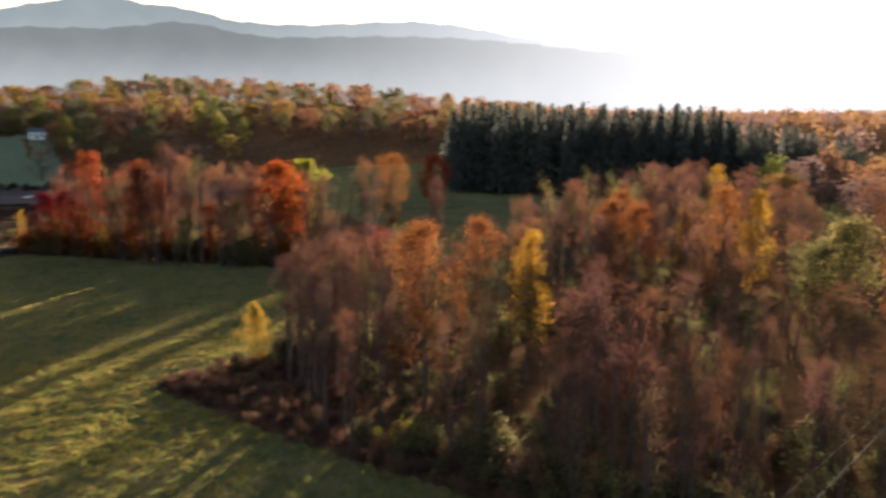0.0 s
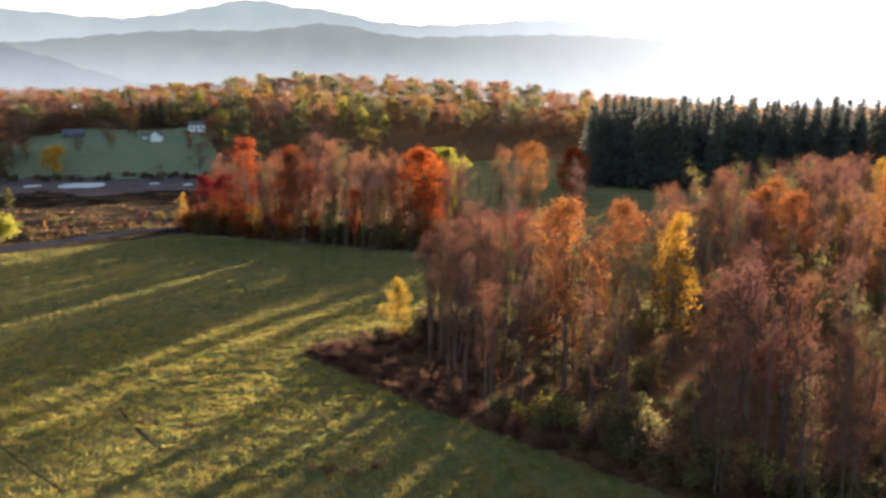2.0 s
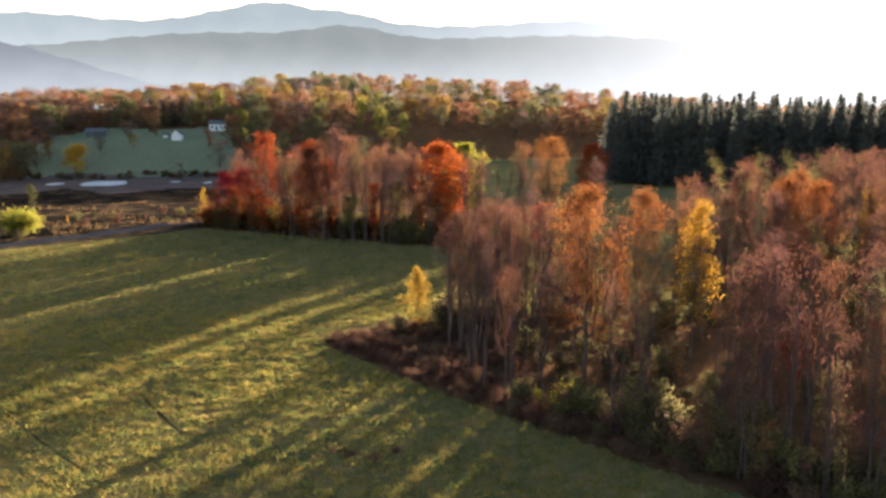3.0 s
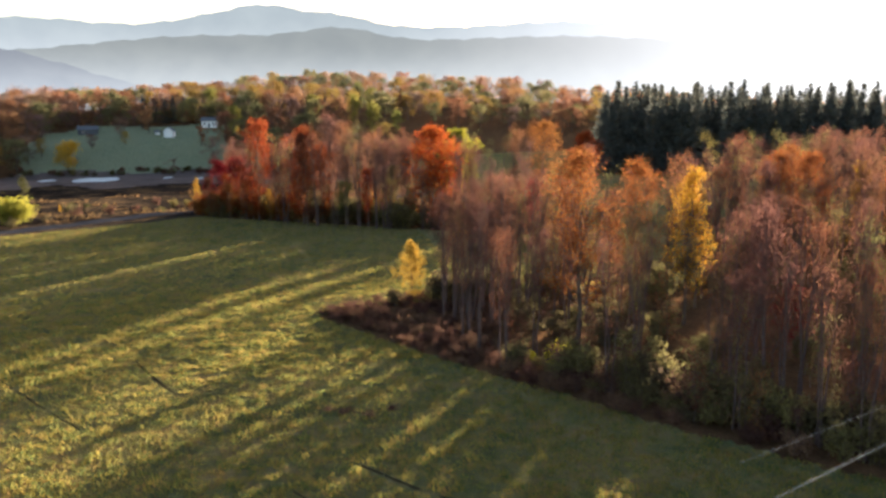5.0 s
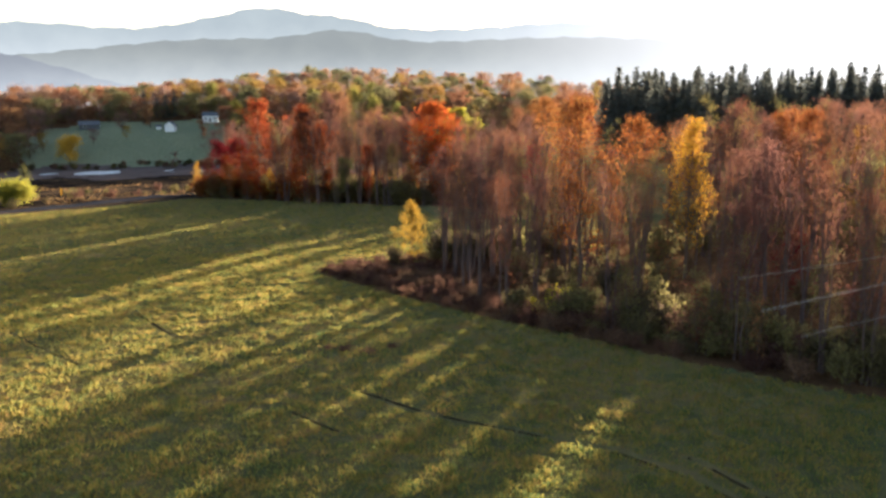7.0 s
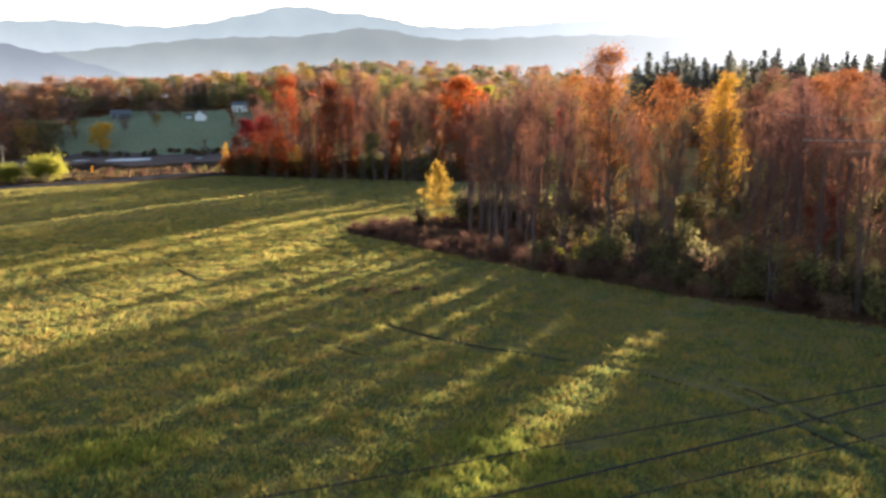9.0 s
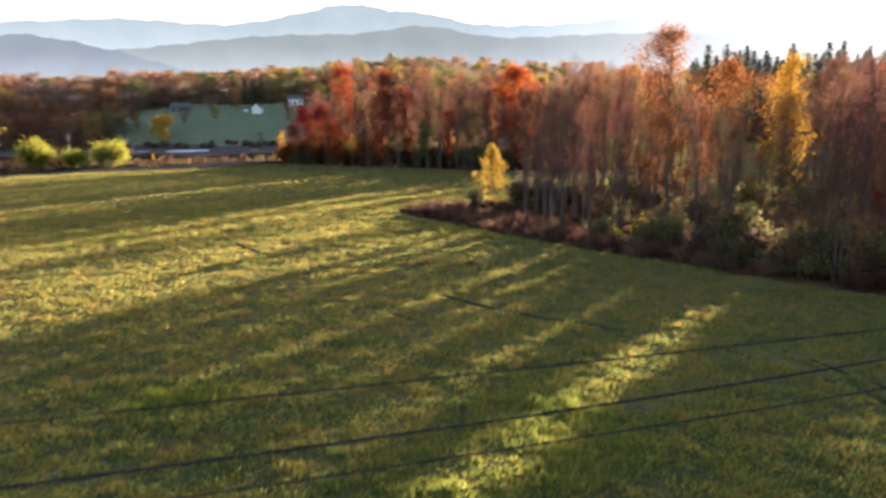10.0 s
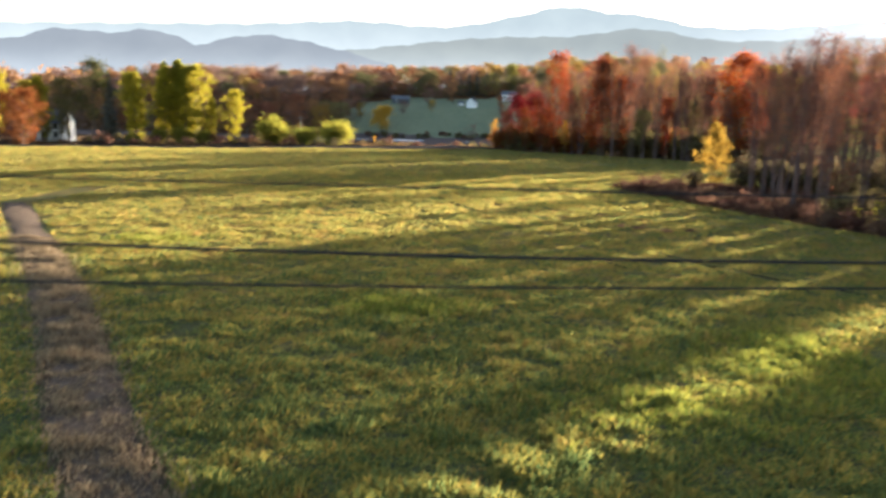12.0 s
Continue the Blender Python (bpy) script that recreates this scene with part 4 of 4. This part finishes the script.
def sward(name, label, x, y, height, width, mat, seed):
    """Loose blades of grass standing on the ground, each a narrow triangle pair."""
    rng = np.random.default_rng(seed)
    n = len(x)
    z = land(x, y)
    a = rng.uniform(0, 2 * math.pi, n)
    turned = 0.8 * x + 0.6 * y, 0.8 * y - 0.6 * x
    tuft = np.clip(0.05 + 1.7 * clumps(x * 1.3, y * 1.3) ** 1.7 + 0.7 * clumps(turned[0] * 2.9, turned[1] * 2.9) + 0.35 * clumps(turned[0] * 0.3, turned[1] * 0.3), 0.2, 2.0)
    h = height * rng.uniform(0.5, 1.5, n) * tuft
    w = width * rng.uniform(0.6, 1.4, n)
    bend = rng.normal(0, 0.45, (n, 2)) * h[:, None]
    base = np.stack([x, y, z - 0.02], 1)
    side = np.stack([np.cos(a) * w, np.sin(a) * w, np.zeros(n)], 1)
    tip = base + np.stack([bend[:, 0], bend[:, 1], h], 1)
    verts = np.stack([base - side, base + side, tip], 1).reshape(-1, 3)
    mesh = bpy.data.meshes.new(name)
    mesh.vertices.add(n * 3)
    mesh.vertices.foreach_set("co", verts.ravel())
    mesh.loops.add(n * 3)
    mesh.loops.foreach_set("vertex_index", np.arange(n * 3))
    mesh.polygons.add(n)
    mesh.polygons.foreach_set("loop_start", np.arange(n) * 3)
    mesh.update(calc_edges=True)
    mesh.materials.append(mat)
    return tagged(new(name, mesh), label, "grass", kind="stuff")


RUTS = [([(-13.8, 75), (-11.3, 69.2), (-9, 65)], 0.4), ([(4.4, 49.4), (6.3, 46.6), (8.6, 43.9), (11, 41.9), (14.6, 38.8), (17, 36.8), (19.2, 33.6), (20.3, 30.5), (21.2, 26)], 0.4),
        ([(20, 35.2), (21, 32.6), (22.2, 28.4), (23, 24)], 0.4), ([(0, 46.4), (2.5, 42.7)], 0.22), ([(-24.3, 72), (-19.8, 65.4), (-15, 59)], 0.2)]


def off_ruts(x, y):
    """Where no wheel has pressed the grass down."""
    clear = np.ones(len(x), bool)
    for line, w in RUTS:
        for (x0, y0), (x1, y1) in zip(line, line[1:]):
            dx, dy = x1 - x0, y1 - y0
            t = np.clip(((x - x0) * dx + (y - y0) * dy) / (dx * dx + dy * dy), 0, 1)
            clear &= np.hypot(x - x0 - t * dx, y - y0 - t * dy) > w * 0.8
    return clear


rng = np.random.default_rng(11)
n = 620000
# more blades near where the meadow is seen from close by
r, az = 10 + 95 * rng.uniform(0, 1, n) ** 1.35, np.radians(rng.uniform(-48, 42, n))
fx, fy = r * np.sin(az), r * np.cos(az)
wood_side = np.interp(fy, [18, 30, 39, 44, 50, 58, 66, 77, 87], [60, 46, 37, 32, 27, 22, 16, 9, 3])
lane_x = np.interp(fy, [5, 13.8, 19, 25.2, 31.5, 41, 58], [-4, -10.4, -14.6, -19.2, -24, -32, -46])
keep = ((fx < wood_side) | (fy > 95)) & (np.abs(fx - lane_x) > 1.5) & off_ruts(fx, fy)
sward("meadow_grass", "short mown meadow grass in yellow-green and straw", fx[keep], fy[keep], 0.13, 0.05, L_GRASS, 12)
lushx = np.concatenate([rng.normal(-8.2, 1.6, 2200), rng.normal(7, 2.6, 2600), rng.normal(2.2, 2.2, 2200), rng.normal(-26, 1.6, 900), rng.normal(6.6, 1.4, 1500)])
lushy = np.concatenate([rng.normal(31.5, 1.0, 2200), rng.normal(25.5, 1.5, 2600), rng.normal(21.5, 1.3, 2200), rng.normal(44, 1.0, 900), rng.normal(29, 1.4, 1500)])
sward("lush_grass", "tufts of lush bright green grass in the meadow", lushx, lushy, 0.2, 0.04, L_LUSH, 13)
t = rng.uniform(0, 1, 42000)
ly = 5 + 38 * t ** 1.2
lx = np.interp(ly, [5, 13.8, 19, 25.2, 31.5, 41, 58], [-4, -10.4, -14.6, -19.2, -24, -32, -46]) + rng.normal(0, 0.8, 42000)
sward("dead_grass", "flattened dead grass on the lane", lx, ly, 0.16, 0.035, L_STRAW, 14)
n = 300000
fx, fy = rng.uniform(-115, 25, n), 70 + 115 * rng.uniform(0, 1, n) ** 1.2
keep = np.array([b_ < field_end(a) and not inside(a, b_, WOOD) for a, b_ in zip(fx, fy)])
sward("meadow_grass", "farther mown meadow grass in yellow-green and straw", fx[keep], fy[keep], 0.13, 0.07, L_GRASS, 15)

# reeds in long streaks across the marsh
rx = rng.uniform(-125, -14, 8000)
ry = 181 + 0.62 * (rx + 17) + rng.choice([16, 24, 35, 48, 64, 82, 100], 8000) + rng.normal(0, 0.5, 8000) + 2.5 * np.sin(rx * 0.09) + 1.5 * np.sin(rx * 0.31)
keep = np.sin(rx * 0.21 + np.floor(ry * 0.08) * 2.1) + 0.5 * np.sin(rx * 0.53) > 0.15
sward("marsh_reeds", "tan dead reeds in long streaks across the marsh", rx[keep], ry[keep], 0.7, 0.12, L_REED, 16)

# wheel ruts and a patch of dead weeds in the meadow
for line, w in RUTS:
    ribbon("rut", line, w, 0.012, M_SOIL, "dark wheel rut pressed into the meadow")
weeds = stock([shrub("weed_clump", "flattened brown clump of dead weeds in the meadow", 147, 0.35, 0.9, 260, 0.1, L_BROWN, 16)])
for x, y, s in [(4.2, 58.6, 1.2), (6.0, 57.6, 1.1), (7.6, 58.4, 0.8), (2.8, 59.2, 0.7)]:
    plant(weeds[0], x, y, s * 0.8, rnd.uniform(0, 360), 0.45, group="dead weeds in the meadow")
for ob, m in FAR_OFF:
    ob.matrix_basis = m


# ---------------------------------------------------------------- houses, sign, cables
def block(bm, x0, x1, y0, y1, z0, z1, bevel=0.0):
    vs = [bm.verts.new(c) for c in ((x0, y0, z0), (x1, y0, z0), (x1, y1, z0), (x0, y1, z0), (x0, y0, z1), (x1, y0, z1), (x1, y1, z1), (x0, y1, z1))]
    fs = [bm.faces.new([vs[i] for i in f]) for f in ((3, 2, 1, 0), (4, 5, 6, 7), (0, 1, 5, 4), (1, 2, 6, 5), (2, 3, 7, 6), (3, 0, 4, 7))]
    if bevel:
        bmesh.ops.bevel(bm, geom=list({e for f in fs for e in f.edges}), offset=bevel, segments=1, affect="EDGES")
    return bm


def house(name, label, x, y, turn, w, d, wall_h, roof_h, windows, door=True, chimney=True, wall_mat=None, sink=0.3):
    """A gabled house: walls with gable ends, an overhanging roof, windows with frames, a door and a chimney."""
    home = thing(name, label, "building", at=(x, y, ground_at(x, y)))
    home.rotation_euler = (0, 0, radians(turn))
    wall_mat = wall_mat or M_WHITE
    bm = bmesh.new()
    prof = [(-d / 2, -sink), (d / 2, -sink), (d / 2, wall_h), (0, wall_h + roof_h), (-d / 2, wall_h)]
    a = [bm.verts.new((-w / 2, py_, pz_)) for py_, pz_ in prof]
    c = [bm.verts.new((w / 2, py_, pz_)) for py_, pz_ in prof]
    bm.faces.new(a[::-1])
    bm.faces.new(c)
    for i in range(5):
        j = (i + 1) % 5
        bm.faces.new((a[i], a[j], c[j], c[i]))
    bmesh.ops.recalc_face_normals(bm, faces=bm.faces)
    part("wall", bm, wall_mat, home)
    bm = bmesh.new()
    ov, th = 0.45, 0.16
    slope = roof_h / (d / 2)
    for s in (-1, 1):
        e0 = (s * (d / 2 + ov), wall_h - slope * ov + 0.03)
        vs = [bm.verts.new((xx, yy, zz + up)) for up in (0, th) for xx in (-w / 2 - ov, w / 2 + ov) for yy, zz in (e0, (0, wall_h + roof_h + 0.03))]
        for f in ((0, 1, 3, 2), (4, 6, 7, 5), (0, 2, 6, 4), (1, 5, 7, 3), (0, 4, 5, 1), (2, 3, 7, 6)):
            bm.faces.new([vs[i] for i in f])
    bmesh.ops.recalc_face_normals(bm, faces=bm.faces)
    roof = part("roof", bm, M_ROOF, home)
    if chimney:
        part("chimney", block(bmesh.new(), w * 0.2, w * 0.2 + 0.6, -0.3, 0.3, wall_h + roof_h * 0.5, wall_h + roof_h + 0.9, 0.03), M_BARK, roof)
    for wx, wz in windows:
        bm = block(bmesh.new(), wx - 0.55, wx + 0.55, -d / 2 - 0.06, -d / 2 + 0.02, wz - 0.75, wz + 0.75, 0.02)
        win = part("window", bm, M_WHITE, home)
        part("pane", block(bmesh.new(), wx - 0.42, wx + 0.42, -d / 2 - 0.075, -d / 2 - 0.05, wz - 0.62, wz + 0.62), M_DARK, win)
    for gz_ in (1.5, wall_h + roof_h * 0.25):
        if gz_ < wall_h + roof_h * 0.4 and w > 4:
            win = part("window", block(bmesh.new(), w / 2 - 0.02, w / 2 + 0.06, -0.55, 0.55, gz_ - 0.7, gz_ + 0.7, 0.02), M_WHITE, home)
            part("pane", block(bmesh.new(), w / 2 + 0.05, w / 2 + 0.075, -0.42, 0.42, gz_ - 0.57, gz_ + 0.57), M_DARK, win)
    if door:
        part("door", block(bmesh.new(), -0.5, 0.5, -d / 2 - 0.05, -d / 2 + 0.02, 0.05, 2.1, 0.02), M_ROOF, home)
    return home


house("farmhouse", "white boarded farmhouse with a grey gabled roof among roadside trees", -108.7, 153.5, 6, 7.0, 5.6, 4.0, 2.4, [(-2.2, 1.5), (2.2, 1.5), (-2.2, 3.2), (2.2, 3.2)])
house("cottage", "white cottage with a grey roof above the pasture", -34.5, 430, -8, 7.4, 5.0, 3.4, 1.5, [(-2.2, 1.8), (2.2, 1.8)])
house("shed", "small white shed on the green pasture", -52, 410, 80, 3.9, 4.6, 2.9, 1.8, [], False, False, M_WHITE)
house("shed", "tiny white hut on the green pasture", -58.5, 417, -5, 2.0, 1.8, 1.5, 0.6, [], False, False)
house("barn", "low grey barn at the top of the pasture", -92, 424, 10, 9.0, 5.0, 2.2, 1.6, [(-2.0, 1.3)], True, False, M_ROOF)

# a low grassy bank between the meadow and the road
ribbon("verge", [(x_, field_end(x_) + 1.8) for x_ in range(-125, -16, 6)], 2.4, 0.1, M_BANK, "low bank of brown dead grass along the meadow's end", crown=0.1)

# a weathered pole in the marsh
pole = thing("utility_pole", "weathered grey wooden pole standing in the marsh", "pole", at=(-78, 222, ground_at(-78, 222)))
part("shaft", tubes("shaft", [([(0, 0, -0.4), (0, 0, 4), (0.05, 0, 8.4)], [0.17, 0.15, 0.11], 8)]), M_PALE_BARK, pole)
part("crossarm", block(bmesh.new(), -0.8, 0.8, -0.18, -0.1, 7.5, 7.65, 0.01), M_PALE_BARK, pole)

# a yellow marker on a post beside the road
sx, sy = -49.5, 194.5
sign = thing("road_sign", "small yellow road sign on a post beside the road", "sign", at=(sx, sy, ground_at(sx, sy)))
part("post", tubes("post", [([(0, 0, -0.3), (0, 0, 1.2), (0, 0, 2.6)], [0.05, 0.05, 0.05], 6)]), M_BARK, sign)
part("plate", block(bmesh.new(), -0.22, 0.22, -0.09, -0.06, 1.1, 2.6, 0.01), L_SIGN, sign)


for name_, label_, y0, b_, z0, c_, q_, rad in [("cable", "thick dark overhead cable across the meadow", 13.29, 8.03, 5.97, -0.45, 1.11, 0.03), ("cable", "thin dark overhead cable across the meadow", 12.64, 6.38, 7.23, -0.18, 0.27, 0.018), ("cable", "thin dark overhead cable across the meadow", 12.88, 6.48, 5.55, 0.18, 0.66, 0.02)]:
    pts = [(30 * s_, y0 + b_ * s_, z0 + c_ * s_ + q_ * s_ * s_) for s_ in np.linspace(-1.7, 1.7, 60)]
    ob = new(name_, tubes(name_, [(pts, [rad] * 60, 6)]))
    ob.data.materials.append(M_LOW_WIRE)
    tagged(ob, label_, "cable", group="overhead cables")
# high cables: glint painted pale, and only the sunlit stretch is built
for y0, b_, z0, c_, rad in [(19.03, 4.97, 12.71, -0.48, 0.01), (17.22, 4.48, 12.52, -0.44, 0.005), (20.15, 4.84, 13.29, -0.57, 0.005)]:
    pts = [(15 + 10 * s_, y0 + b_ * s_, z0 + c_ * s_ + 0.02 * s_ * s_) for s_ in np.linspace(-0.3, 7, 60)]
    ob = new("cable", tubes("cable", [(pts, [rad] * 60, 6)]))
    ob.data.materials.append(M_GLINT_WIRE)
    tagged(ob, "high overhead cable above the wood's edge, sun glint painted pale", "cable", group="overhead cables")
